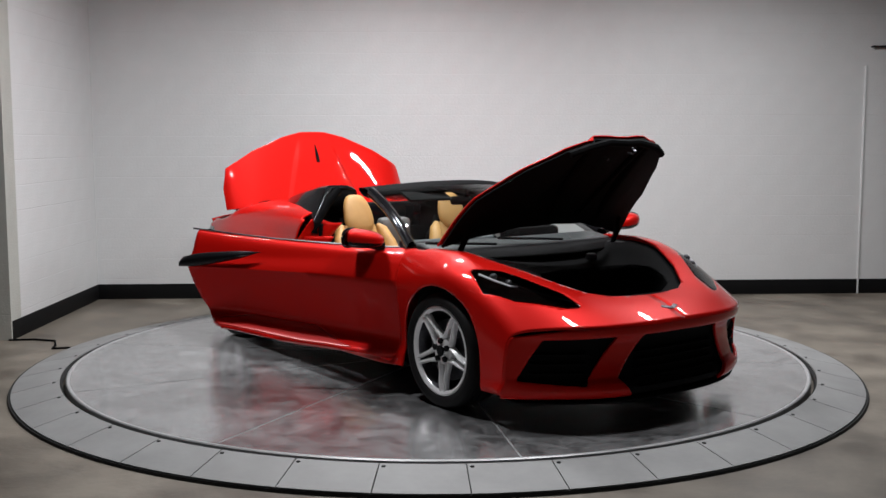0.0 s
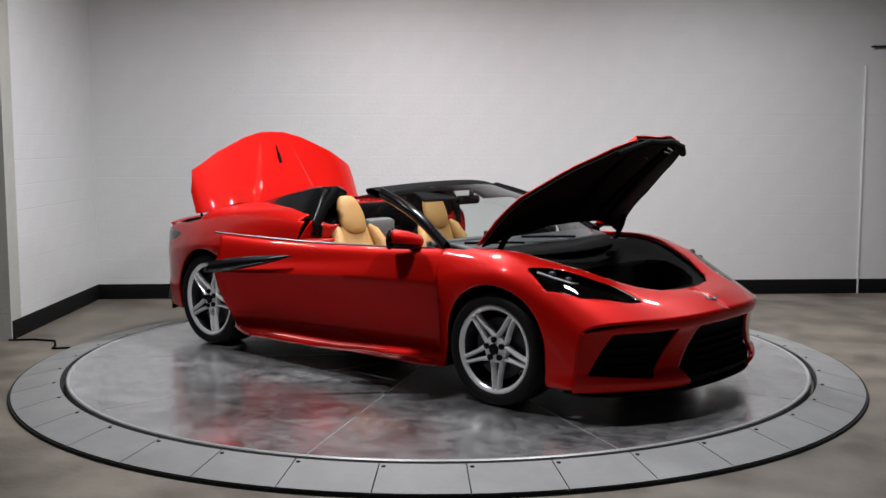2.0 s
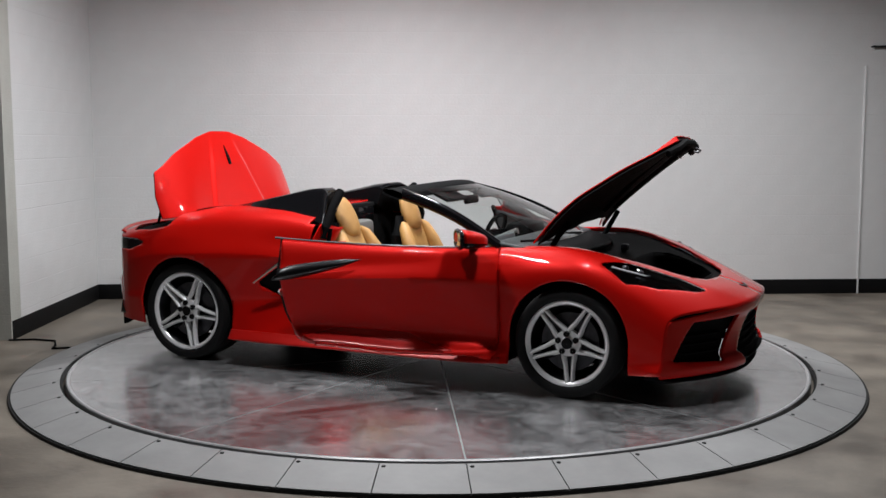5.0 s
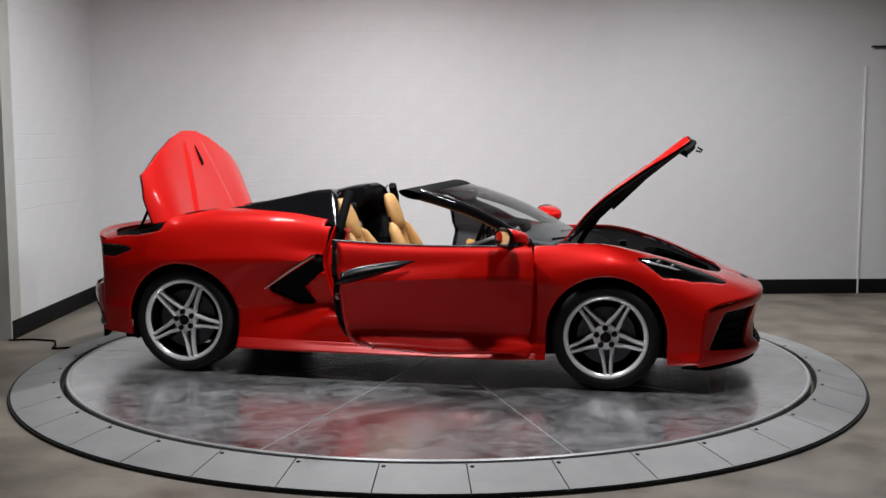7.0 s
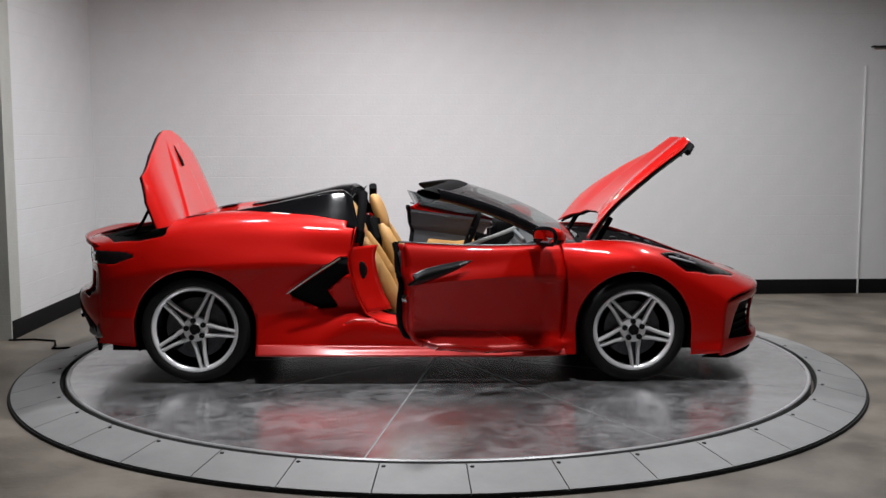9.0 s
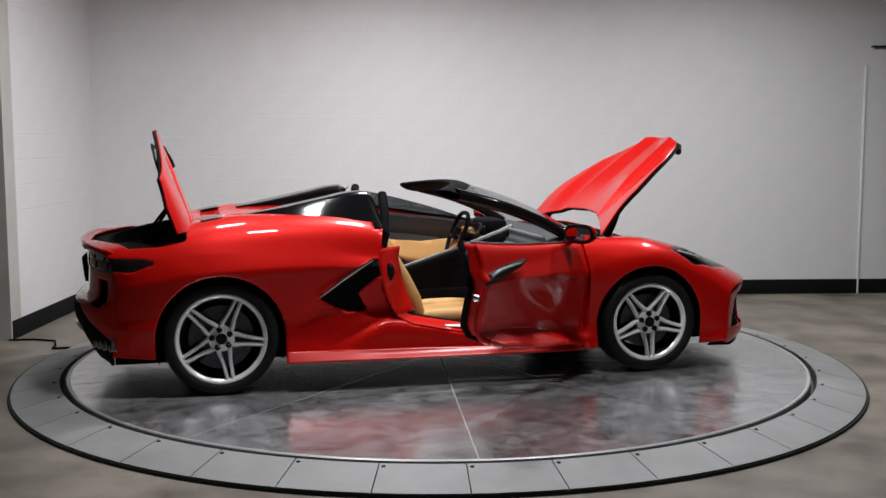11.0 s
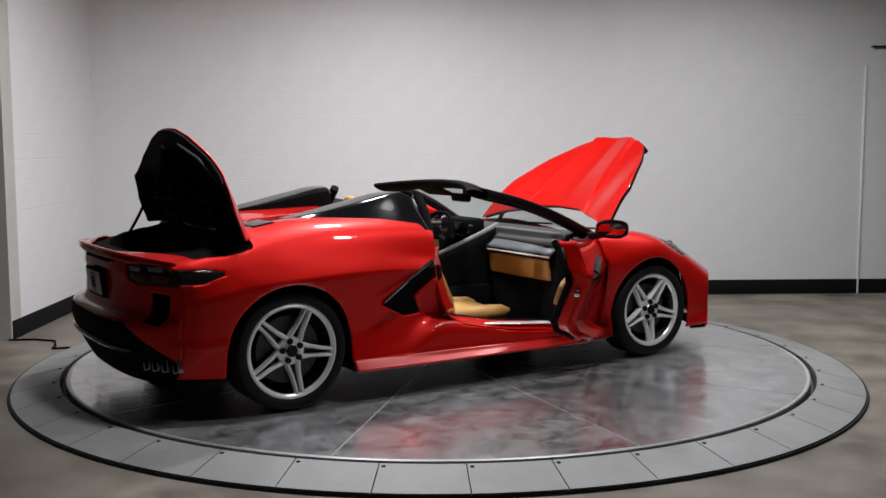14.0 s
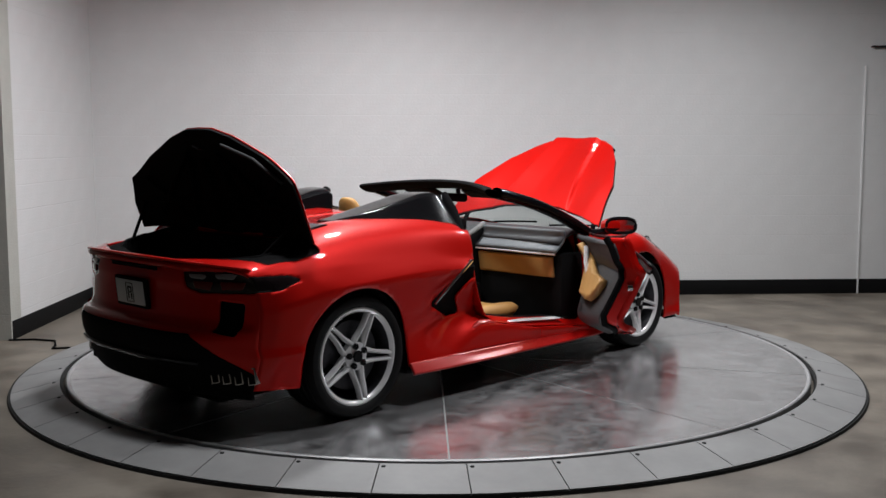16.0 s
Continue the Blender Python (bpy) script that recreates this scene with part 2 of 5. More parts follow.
def build_platform():
    disc = new("turntable_disc")
    disc.location = PLATFORM
    tagged(disc, "round brushed metal turntable platform under the car", "turntable")
    for k in range(10):
        a0, a1 = radians(-26.8 + 36 * k), radians(-26.8 + 36 * k + 36)
        g = 0.0045

        def fn(u, v, a0=a0, a1=a1):
            r = 0.02 + 2.45 * u
            e = g / r
            a = a0 + e + (a1 - a0 - 2 * e) * v
            return (r * math.cos(a), r * math.sin(a), 0.0)
        vs, fs = grid(6, 18, fn)
        ob = link_mesh("plate", vs, fs, DISC, disc, smooth=False)
        sol = ob.modifiers.new("thick", "SOLIDIFY")
        sol.thickness, sol.offset = 0.002, -1
    vs, fs = revolve([(2.47, -0.02), (2.472, 0.001), (2.478, 0.005), (2.490, 0.005), (2.497, 0.0), (2.498, -0.05)], 180)
    link_mesh("rim", vs, fs, STEEL_EDGE, disc, "bright metal edge trim")
    vs, fs = revolve([(0.0, -0.0025), (2.48, -0.0025), (2.48, -0.05)], 90)
    link_mesh("base_plate", vs, fs, SEAM, disc)
    ring = new("turntable_ring")
    ring.location = PLATFORM
    tagged(ring, "fixed grey metal ramp ring around the turntable", "turntable ring")
    for k in range(39):
        a0 = radians(-87.1 + 360 / 39 * k)
        a1 = a0 + 2 * math.pi / 39
        def fn(u, v, a0=a0, a1=a1):
            r = 2.534 + 0.284 * u
            e = 0.003 / r
            a = a0 + e + (a1 - a0 - 2 * e) * v
            a -= radians(1.3) * u * math.sin(a + radians(87.1))
            return (r * math.cos(a), r * math.sin(a), 0.0 - 0.045 * u)
        vs, fs = grid(2, 4, fn)
        ob = link_mesh("ramp_plate", vs, fs, STEEL_RING, ring, smooth=False)
        sol = ob.modifiers.new("thick", "SOLIDIFY")
        sol.thickness, sol.offset = 0.008, -1
    bolt = None
    for k in range(39):
        a = radians(-87.1 + 360 / 39 * k + 0.55)
        if bolt is None:
            vs, fs = revolve([(0.001, 0.003), (0.009, 0.003), (0.011, 0.0), (0.011, -0.006)], 10)
            ob = link_mesh("bolt", vs, fs, GAP, ring)
            bolt = ob.data
        else:
            ob = new("bolt", bolt)
            ob.parent = ring
        ob.location = (2.565 * math.cos(a), 2.565 * math.sin(a), -0.0045)
    vs, fs = revolve([(2.515, -0.03), (2.53, -0.014), (2.815, -0.056), (2.832, -0.05), (2.838, FLOOR_Z)], 180)
    link_mesh("under_ring", vs, fs, GAP, ring, "black rubber edge strip")
    return disc


disc = build_platform()

# ---------------------------------------------------------------- car body surface
CX, CY = 0.157, -0.053          # platform centre in the car's own space
FRONT, REAR = 2.34, -2.205
WHEEL_X = 1.366

LINES_Y = [
    [(-3, 0.0)],
    [(-3, 0.35)],
    [(-2.205, 0.62), (0.9, 0.60), (1.4, 0.60), (2.34, 0.5)],
    [(-2.205, 0.775), (-2.08, 0.797), (-1.36, 0.80), (-0.9, 0.80), (-0.4, 0.82), (0.3, 0.83), (0.9, 0.82), (1.36, 0.80), (1.8, 0.75), (2.34, 0.72)],
    [(-2.205, 0.838), (-2.08, 0.87), (-1.8, 0.89), (-1.36, 0.908), (-0.9, 0.905), (-0.45, 0.895), (0.3, 0.893), (0.9, 0.90), (1.36, 0.93), (1.8, 0.885), (2.34, 0.86)],
    [(-2.205, 0.862), (-2.08, 0.908), (-1.8, 0.945), (-1.36, 0.967), (-0.95, 0.958), (-0.5, 0.934), (0.3, 0.930), (0.9, 0.94), (1.36, 0.960), (1.8, 0.925), (2.34, 0.91)],
    [(-2.205, 0.848), (-2.08, 0.892), (-1.8, 0.925), (-1.36, 0.92), (-0.95, 0.90), (-0.72, 0.862), (-0.5, 0.835), (0.2, 0.812), (0.7, 0.835), (1.0, 0.91), (1.36, 0.945), (1.8, 0.925), (2.34, 0.925)],
    [(-2.205, 0.858), (-2.08, 0.90), (-1.8, 0.93), (-1.36, 0.93), (-0.95, 0.922), (-0.5, 0.925), (0.3, 0.925), (0.75, 0.925), (1.0, 0.925), (1.36, 0.935), (1.8, 0.92), (2.34, 0.93)],
    [(-2.205, 0.832), (-2.08, 0.868), (-1.36, 0.93), (-0.98, 0.932), (-0.5, 0.940), (0.3, 0.940), (0.8, 0.936), (1.0, 0.930), (1.36, 0.93), (1.8, 0.92), (2.34, 0.945)],
    [(-2.205, 0.822), (-2.08, 0.86), (-1.36, 0.92), (-0.98, 0.972), (-0.5, 0.990), (0.3, 0.990), (0.8, 0.975), (1.0, 0.94), (1.36, 0.92), (1.8, 0.91), (2.34, 0.935)],
]
LINES_Z = [
    [(-2.205, 0.877), (-1.9, 0.925), (-1.5, 0.985), (-1.0, 1.03), (-0.4, 1.05), (0.9, 0.85), (1.3, 0.81), (1.8, 0.712), (2.15, 0.632), (2.34, 0.555)],
    [(-2.205, 0.877), (-1.9, 0.93), (-1.5, 0.995), (-1.0, 1.045), (-0.4, 1.06), (0.9, 0.855), (1.3, 0.82), (1.8, 0.728), (2.15, 0.632), (2.34, 0.55)],
    [(-2.205, 0.868), (-1.9, 0.93), (-1.5, 1.01), (-1.2, 1.05), (-0.7, 1.055), (-0.4, 1.02), (0.9, 0.865), (1.3, 0.86), (1.7, 0.788), (2.15, 0.633), (2.34, 0.545)],
    [(-2.205, 0.845), (-1.8, 0.915), (-1.36, 0.975), (-0.9, 0.995), (-0.45, 0.965), (-0.1, 0.925), (0.3, 0.89), (0.87, 0.862), (1.25, 0.868), (1.7, 0.788), (2.1, 0.637), (2.34, 0.54)],
    [(-2.205, 0.79), (-1.36, 0.845), (-0.9, 0.845), (-0.4, 0.80), (0.3, 0.79), (0.9, 0.78), (1.36, 0.78), (1.8, 0.685), (2.34, 0.52)],
    [(-2.205, 0.64), (-1.8, 0.70), (-1.36, 0.735), (-0.9, 0.752), (-0.5, 0.745), (0.3, 0.715), (0.9, 0.67), (1.36, 0.65), (1.8, 0.57), (2.34, 0.468)],
    [(-2.205, 0.455), (-1.75, 0.455), (-1.36, 0.42), (-0.5, 0.475), (-0.25, 0.465), (0.35, 0.395), (0.9, 0.335), (1.36, 0.40), (1.8, 0.35), (2.34, 0.33)],
    [(-2.205, 0.41), (-1.75, 0.415), (-1.36, 0.27), (-0.95, 0.245), (-0.65, 0.26), (-0.35, 0.385), (0.35, 0.288), (1.0, 0.24), (1.36, 0.26), (1.8, 0.25), (2.34, 0.25)],
    [(-2.205, 0.26), (-1.7, 0.24), (-1.0, 0.242), (-0.3, 0.238), (0.4, 0.222), (1.0, 0.21), (1.7, 0.195), (2.34, 0.20)],
    [(-2.205, 0.24), (-1.7, 0.22), (-1.0, 0.182), (0.0, 0.182), (1.0, 0.178), (1.7, 0.165), (2.34, 0.18)],
]


def spline(p0, p1, p2, p3, t):
    return 0.5 * ((2 * p1) + (-p0 + p2) * t + (2 * p0 - 5 * p1 + 4 * p2 - p3) * t * t + (-p0 + 3 * p1 - 3 * p2 + p3) * t**3)


def bowed(x, y):
    """Bends the ends of the body round in plan."""
    if x > 1.3:
        return x - 0.36 * ((x - 1.3) / 1.04) ** 1.6 * (abs(y) / 0.88) ** 2.7
    if x < -1.4:
        return x + 0.275 * ((-1.4 - x) / 0.805) ** 1.6 * (abs(y) / 0.9) ** 3.0
    return x


def skin(x, v):
    """A point of the right half's outer skin: station x, v from 0 (middle) to 9 (sill)."""
    i = min(int(v), 8)
    t = v - i
    ids = [abs(i - 1) if i else 1, i, i + 1, min(i + 2, 9)]
    ys = [keyed(x, LINES_Y[k]) for k in ids]
    zs = [keyed(x, LINES_Z[k]) for k in ids]
    if i == 0:
        ys[0] = -ys[0]
    if i == 8:
        ys[3], zs[3] = 2 * ys[2] - ys[1], 2 * zs[2] - zs[1]
    y, z = spline(*ys, t), spline(*zs, t)
    if i in (4, 5, 6):
        k = 0.9 * max(0.0, min(1.0, (x + 1.9) / 0.4, (1.15 - x) / 0.25)) if i < 6 else 0.0
        k = max(k, 0.9 * max(0.0, min(1.0, (-1.6 - x) / 0.2)))
        y += k * (ys[1] + (ys[2] - ys[1]) * t - y)
        z += k * (zs[1] + (zs[2] - zs[1]) * t - z)
    return (bowed(x, y), -max(y, 0.0), z, v)


BODY = grid(184, 72, lambda a, b: skin(REAR + (FRONT - REAR) * a, 9 * b))

HOOD_SKIN = grid(70, 116, lambda a, b: skin(1.0 + 1.2 * a, 3.62 * b))
LID_SKIN = grid(50, 116, lambda a, b: skin(REAR + 0.72 * a, 3.62 * b))

HOOD = [(1.10, -0.745), (1.20, -0.52), (1.285, -0.26), (1.31, 0.05), (2.08, 0.05), (2.075, -0.12), (2.05, -0.27), (1.98, -0.38), (1.80, -0.52), (1.50, -0.68)]
LID = [(-1.55, 0.05), (-1.55, -0.845), (-1.72, -0.845), (-1.885, -0.81), (-2.02, -0.58), (-2.135, -0.30), (-2.18, -0.12), (-2.185, 0.05)]
TAIL_SIDE = [(-1.72, 0.795), (-1.80, 0.820), (-2.6, 0.838), (-2.6, 0.735), (-1.86, 0.745)]
DOOR = [(-0.37, 1.08), (-0.40, 0.84), (-0.42, 0.77), (-0.40, 0.65), (-0.365, 0.54), (-0.31, 0.43), (-0.21, 0.372), (0.14, 0.305), (0.50, 0.267), (0.85, 0.205), (0.93, 0.29), (0.95, 0.60), (0.90, 1.05)]
INTAKE = [(-0.80, 0.555), (-0.46, 0.79), (-0.30, 0.79), (-0.30, 0.70), (-0.43, 0.67), (-0.545, 0.575), (-0.475, 0.462), (-0.60, 0.458)]
LAMP = [(1.53, -0.845), (1.66, -0.72), (1.92, -0.56), (2.145, -0.44), (2.06, -0.61), (1.87, -0.795), (1.70, -0.88)]


def f_hood(v):
    return polygon_distance(v[0], v[1], HOOD) if v[3] < 3.6 else -1.0


COWL = [(1.0, 0.05), (1.0, -0.70), (1.105, -0.738), (1.205, -0.515), (1.29, -0.255), (1.315, 0.05)]


def f_cowl(v):
    return polygon_distance(v[0], v[1], COWL) if v[3] < 3.3 else -1.0


def f_lid(v):
    return polygon_distance(v[0], v[1], LID) if v[3] < 3.6 else -1.0


def f_lamp(v):
    return polygon_distance(v[0], v[1], LAMP) if 2.0 < v[3] < 4.8 else -1.0


def f_door(v):
    return min(polygon_distance(v[0], v[2], DOOR), (v[3] - 3.0) * 0.1)


def f_cockpit(v):
    return min(v[0] + (0.43 if v[3] > 2.2 else 0.60), 1.06 - v[0], (3.0 - v[3]) * 0.1)


def f_arch(v):
    best = -1.0
    for cx, r in ((WHEEL_X, 0.362), (-WHEEL_X, 0.380)):
        dx, dz = v[0] - cx, v[2] - 0.335
        d = math.hypot(dx, dz) if dz > 0 else abs(dx)
        best = max(best, r - d)
    return best if v[3] > 3.2 else -1.0


def f_intake(v):
    return polygon_distance(v[0], v[2], INTAKE) if v[3] > 3.2 else -1.0


def f_tail(v):
    return polygon_distance(v[0], v[2], TAIL_SIDE) if v[3] > 2.5 else -1.0


def minus(mesh, *fs):
    for f in fs:
        mesh = clip(*mesh, lambda v, f=f: -f(v))
    return mesh


def in_car(verts):
    return [(v[0] - CX, v[1] - CY, v[2]) for v in verts]


car = tagged(new("sports_car"), "red open-top sports car with doors, hood and trunk lid raised", "car")


def panel(name, mesh, mat, parent=None, label="", thick=0.012, turn=None, sides=2, sharp=40.0):
    """Car panels: the right one, and its mirror image."""
    made = []
    for side in range(sides):
        vs, fs = mesh
        if side:
            vs = mirrored(vs)
        if turn:
            vs = [tuple(turn(Vector(v[:3]), side)) for v in vs]
        ob = link_mesh(name, in_car(vs), fs, mat, parent or car, label, sharp=sharp)
        if thick:
            sol = ob.modifiers.new("thick", "SOLIDIFY")
            sol.thickness, sol.offset = thick, -1
        made.append(ob)
    return made


def both(mesh):
    """A half mesh joined with its mirror image."""
    vs, fs = mesh
    n = len(vs)
    return list(vs) + mirrored(vs), list(fs) + [tuple(n + i for i in reversed(f)) for f in fs]


def swing(p, hinge, axis, degrees):
    return Matrix.Rotation(radians(degrees), 3, axis) @ (p - Vector(hinge)) + Vector(hinge)


rest = minus(BODY, f_door, f_arch, f_intake, f_hood, f_lid, f_cockpit, f_cowl, f_lamp, f_tail)


def f_sill(v):
    return min((v[3] - 8.0) * 0.05, v[0] + 0.99, 0.95 - v[0])


def f_ledge(v):
    """The upward ledge that sweeps forward from the intake along the foot of the door."""
    start = 6.96 - 0.88 * max(0.0, min(1.0, (v[0] + 0.48) / 0.4, (0.62 - v[0]) / 0.25))
    return min((v[3] - start) * 0.1, (6.98 - v[3]) * 0.1, v[0] + 0.48, 0.62 - v[0])


panel("quarter_panel", minus(clip(*rest, lambda v: 0.2 - v[0]), f_sill, f_ledge), RED)
panel("front_fender", minus(clip(*rest, lambda v: v[0] - 0.2), f_sill, f_ledge), RED)
panel("sill_blade", clip(*rest, f_sill), RED_SHEEN, label="red sill blade with stronger sheen coat")
panel("side_ledge", clip(*rest, f_ledge), RED_SHEEN, label="red ledge with stronger sheen coat")

DOOR_HINGE = (0.90, -0.87, 0.5)


def door_turn(p, side):
    if side:
        return swing(p, (DOOR_HINGE[0], -DOOR_HINGE[1], 0), "Z", -45)
    return swing(p, DOOR_HINGE, "Z", 45)


door_skin = clip(*minus(BODY, f_arch), f_door)
doors = panel("door", minus(door_skin, f_ledge), RED, turn=door_turn, label="opened red car door")

HOOD_HINGE = (1.08, 0, 0.87)


def hood_turn(p, side=0):
    """Raises the hood, with the raised middle and its two creases."""
    edge = keyed(p.x, [(1.1, 0.40), (1.6, 0.29), (2.08, 0.215)])
    up = max(0.0, min(1.0, (edge + 0.012 - abs(p.y)) / 0.024))
    mid = max(0.0, min(1.0, (edge - 0.02 - abs(p.y)) / (0.75 * edge)))
    p = p + Vector((0, 0, (0.034 * up - 0.024 * mid) * min(1.0, max(0.0, (p.x - 1.15) / 0.5))))
    return swing(p, HOOD_HINGE, "Y", -51.8)


hood = panel("hood", both(clip(*HOOD_SKIN, f_hood)), RED, turn=hood_turn, sides=1, thick=0.008, label="raised red front hood with black underside")[0]
LID_HINGE = (-1.57, 0, 0.99)


def lid_turn(p, side=0):
    """Raises the lid, with its raised middle and two creases."""
    edge = keyed(-p.x, [(1.55, 0.34), (2.15, 0.13)])
    up = max(0.0, min(1.0, (edge + 0.015 - abs(p.y)) / 0.03))
    p = p + Vector((0, 0, 0.016 * up * min(1.0, max(0.0, (2.13 + p.x) / 0.2))))
    return swing(p, LID_HINGE, "Y", 81) + Vector((0.035, 0, 0))


lid = panel("trunk_lid", both(clip(*LID_SKIN, f_lid)), RED, turn=lid_turn, sides=1, thick=0.008, label="raised red rear trunk lid")[0]

# ---------------------------------------------------------------- front and rear fascia
def row_width(x, z):
    """Half width of the end section at height z."""
    best = 0.0
    pts = [skin(x, 3 + 6 * k / 40) for k in range(41)]
    for a, b in zip(pts, pts[1:]):
        if (a[2] - z) * (b[2] - z) <= 0 and a[2] != b[2]:
            t = (a[2] - z) / (a[2] - b[2])
            best = max(best, -(a[1] + (b[1] - a[1]) * t))
    return best or (-pts[0][1] if z > pts[0][2] else -pts[-1][1])


NOSE = [(0.15, 0.06), (0.175, 0.012), (0.21, -0.004), (0.25, 0.008), (0.27, 0.030), (0.36, 0.040), (0.455, 0.026), (0.482, 0.014), (0.497, 0.004), (0.52, 0.0), (0.56, 0.0)]
STERN = [(0.16, 0.09), (0.24, 0.04), (0.36, -0.02), (0.44, -0.05), (0.50, -0.055), (0.54, -0.04), (0.565, 0.015), (0.60, 0.03), (0.72, 0.035), (0.78, 0.03), (0.825, 0.035), (0.845, 0.04), (0.855, 0.0), (0.91, 0.0)]


def nose_point(u, v):
    """Front face: u down, v from the middle to the right corner."""
    top = keyed(v, [(0, 0.553), (0.5, 0.546), (0.8, 0.530), (1.0, 0.49)])
    z = top + (0.165 - top) * u
    w = row_width(FRONT, min(z, 0.525))
    y = w * v
    x = bowed(FRONT, y) - keyed(z, NOSE) * (1 - v**6)
    return (x, -y, z)


def stern_point(u, v):
    top = 0.877 - 0.034 * v**3
    z = top + (0.19 - top) * u
    w = row_width(REAR, min(z, 0.84))
    y = w * v
    x = bowed(REAR, y) + keyed(z, STERN) * (1 - v**8)
    return (x, -y, z)


GRILLE = [(0.05, 0.494), (-0.285, 0.492), (-0.425, 0.27), (-0.34, 0.15), (0.05, 0.15)]
FOG = [(-0.435, 0.490), (-0.78, 0.478), (-0.88, 0.26), (-0.60, 0.235)]
TAIL_REAR = [(-0.43, 0.833), (-0.46, 0.750), (-0.55, 0.728), (-0.80, 0.735), (-1.2, 0.765), (-1.2, 0.845), (-0.80, 0.846), (-0.60, 0.842)]
VENT = [(-0.655, 0.695), (-0.65, 0.545), (-0.775, 0.52), (-0.79, 0.685)]
nose = grid(36, 70, nose_point)
stern = grid(60, 70, stern_point)


def f_poly(poly):
    return lambda v: polygon_distance(v[1], v[2], poly)


def f_diffuser(v):
    return 0.525 - max(0.0, abs(v[1]) - 0.55) * 0.72 - v[2]


def pushed(mesh, dx, dy=0.0, dz=0.0):
    return [(v[0] + dx, v[1] + dy, v[2] + dz) for v in mesh[0]], mesh[1]


panel("front_bumper", both(minus(nose, f_poly(GRILLE), f_poly(FOG))), RED, sides=1, thick=0.02)
panel("front_grille", both(pushed(clip(*nose, lambda v: f_poly(GRILLE)(v) + 0.012), -0.035)), BLACK, sides=1, label="black mesh lower front grille")
panel("fog_intake", pushed(clip(*nose, lambda v: f_poly(FOG)(v) + 0.012), -0.03), BLACK, label="black front side intake")
# slats of the intakes
for k in range(3):
    z = 0.30 + 0.05 * k
    sl = grid(2, 20, lambda u, v, z=z: (lambda p: (p[0] - 0.008 - 0.03 * u, p[1], z + 0.008 * u))(nose_point((0.53 - z) / 0.36, 0.62 + 0.26 * v)))
    panel("intake_slat", sl, BLACK, thick=0.008)
for k in range(5):
    z = 0.22 + 0.045 * k
    sl = grid(2, 20, lambda u, v, z=z: (lambda p: (p[0] - 0.01 - 0.03 * u, p[1], z))(nose_point((0.55 - z) / 0.385, 0.33 * v)))
    panel("grille_slat", both(sl), BLACK, thick=0.006, sides=1)
panel("splitter", both(grid(3, 40, lambda u, v: (lambda p: (p[0] - 0.01 - 0.16 * u, p[1], 0.148 + 0.004 * u))(nose_point(1.0, v * 0.93)))), BLACK, sides=1, label="black lower splitter lip")
panel("rear_bumper", both(minus(stern, f_poly(TAIL_REAR), f_poly(VENT), f_diffuser)), RED, sides=1, thick=0.02)
panel("diffuser", both(pushed(clip(*stern, lambda v: f_diffuser(v) + 0.004), -0.004)), BLACK, sides=1, thick=0.02, label="black plastic rear diffuser")
# Black panel paints in the shade of the red recess.
panel("rear_vent", pushed(clip(*stern, lambda v: f_poly(VENT)(v) + 0.015), 0.05), BLACK)
RED_LENS = material("red_lens", (0.10, 0.004, 0.004), 0.12, coat=1.0)
SMOKE = material("smoked_lens", (0.012, 0.008, 0.009), 0.10, coat=1.0)
WHITE_LENS = material("white_lens", (0.20, 0.20, 0.21), 0.2, coat=1.0)
tails = panel("tail_lamp", pushed(clip(*stern, f_poly(TAIL_REAR)), 0.008), SMOKE, label="smoked dark tail lamp")
panel("tail_lamp_side", clip(*BODY, f_tail), SMOKE, label="smoked wrap-round tail lamp end", thick=0.006)


def lens_patch(name, poly, mat, parents, off=0.004):
    vs, fs = pushed(clip(*stern, f_poly(poly)), off - 0.004)
    for side, par in enumerate(parents):
        ob = link_mesh(name, in_car(mirrored(vs) if side else vs), fs, mat, par)
        sol = ob.modifiers.new("thick", "SOLIDIFY")
        sol.thickness, sol.offset = 0.006, -1


lens_patch("reversing_lens", [(-0.475, 0.824), (-0.49, 0.803), (-0.575, 0.80), (-0.59, 0.828)], WHITE_LENS, tails)
lens_patch("reversing_lens", [(-0.635, 0.832), (-0.645, 0.806), (-0.735, 0.806), (-0.76, 0.837)], WHITE_LENS, tails)
lens_patch("brake_lens", [(-0.50, 0.790), (-0.52, 0.752), (-0.61, 0.748), (-0.63, 0.790)], RED_LENS, tails)
lens_patch("brake_lens", [(-0.665, 0.792), (-0.675, 0.752), (-0.78, 0.754), (-0.80, 0.795)], RED_LENS, tails)

# spoiler lip along the trunk edge
panel("spoiler", both(grid(30, 6, lambda u, v: (lambda y, a: (bowed(REAR, y) - 0.004 + 0.06 * v, -y, 0.888 - 0.034 * (y / 0.8) ** 3 + 0.016 * math.sin(math.pi * min(v + 0.25, 1.0))))(0.80 * u, 0))), RED, sides=1, thick=0.012)


def car_box(name, x0, x1, y0, y1, z0, z1, mat, parent=None, label="", bevel=0.006, m=None):
    bm = bmesh.new()
    box(bm, x0, x1, y0, y1, z0, z1, bevel)
    if m is not None:
        bmesh.ops.transform(bm, matrix=m, verts=bm.verts)
    bmesh.ops.translate(bm, vec=(-CX, -CY, 0), verts=bm.verts)
    return part(name, bm, mat, parent or car, label)


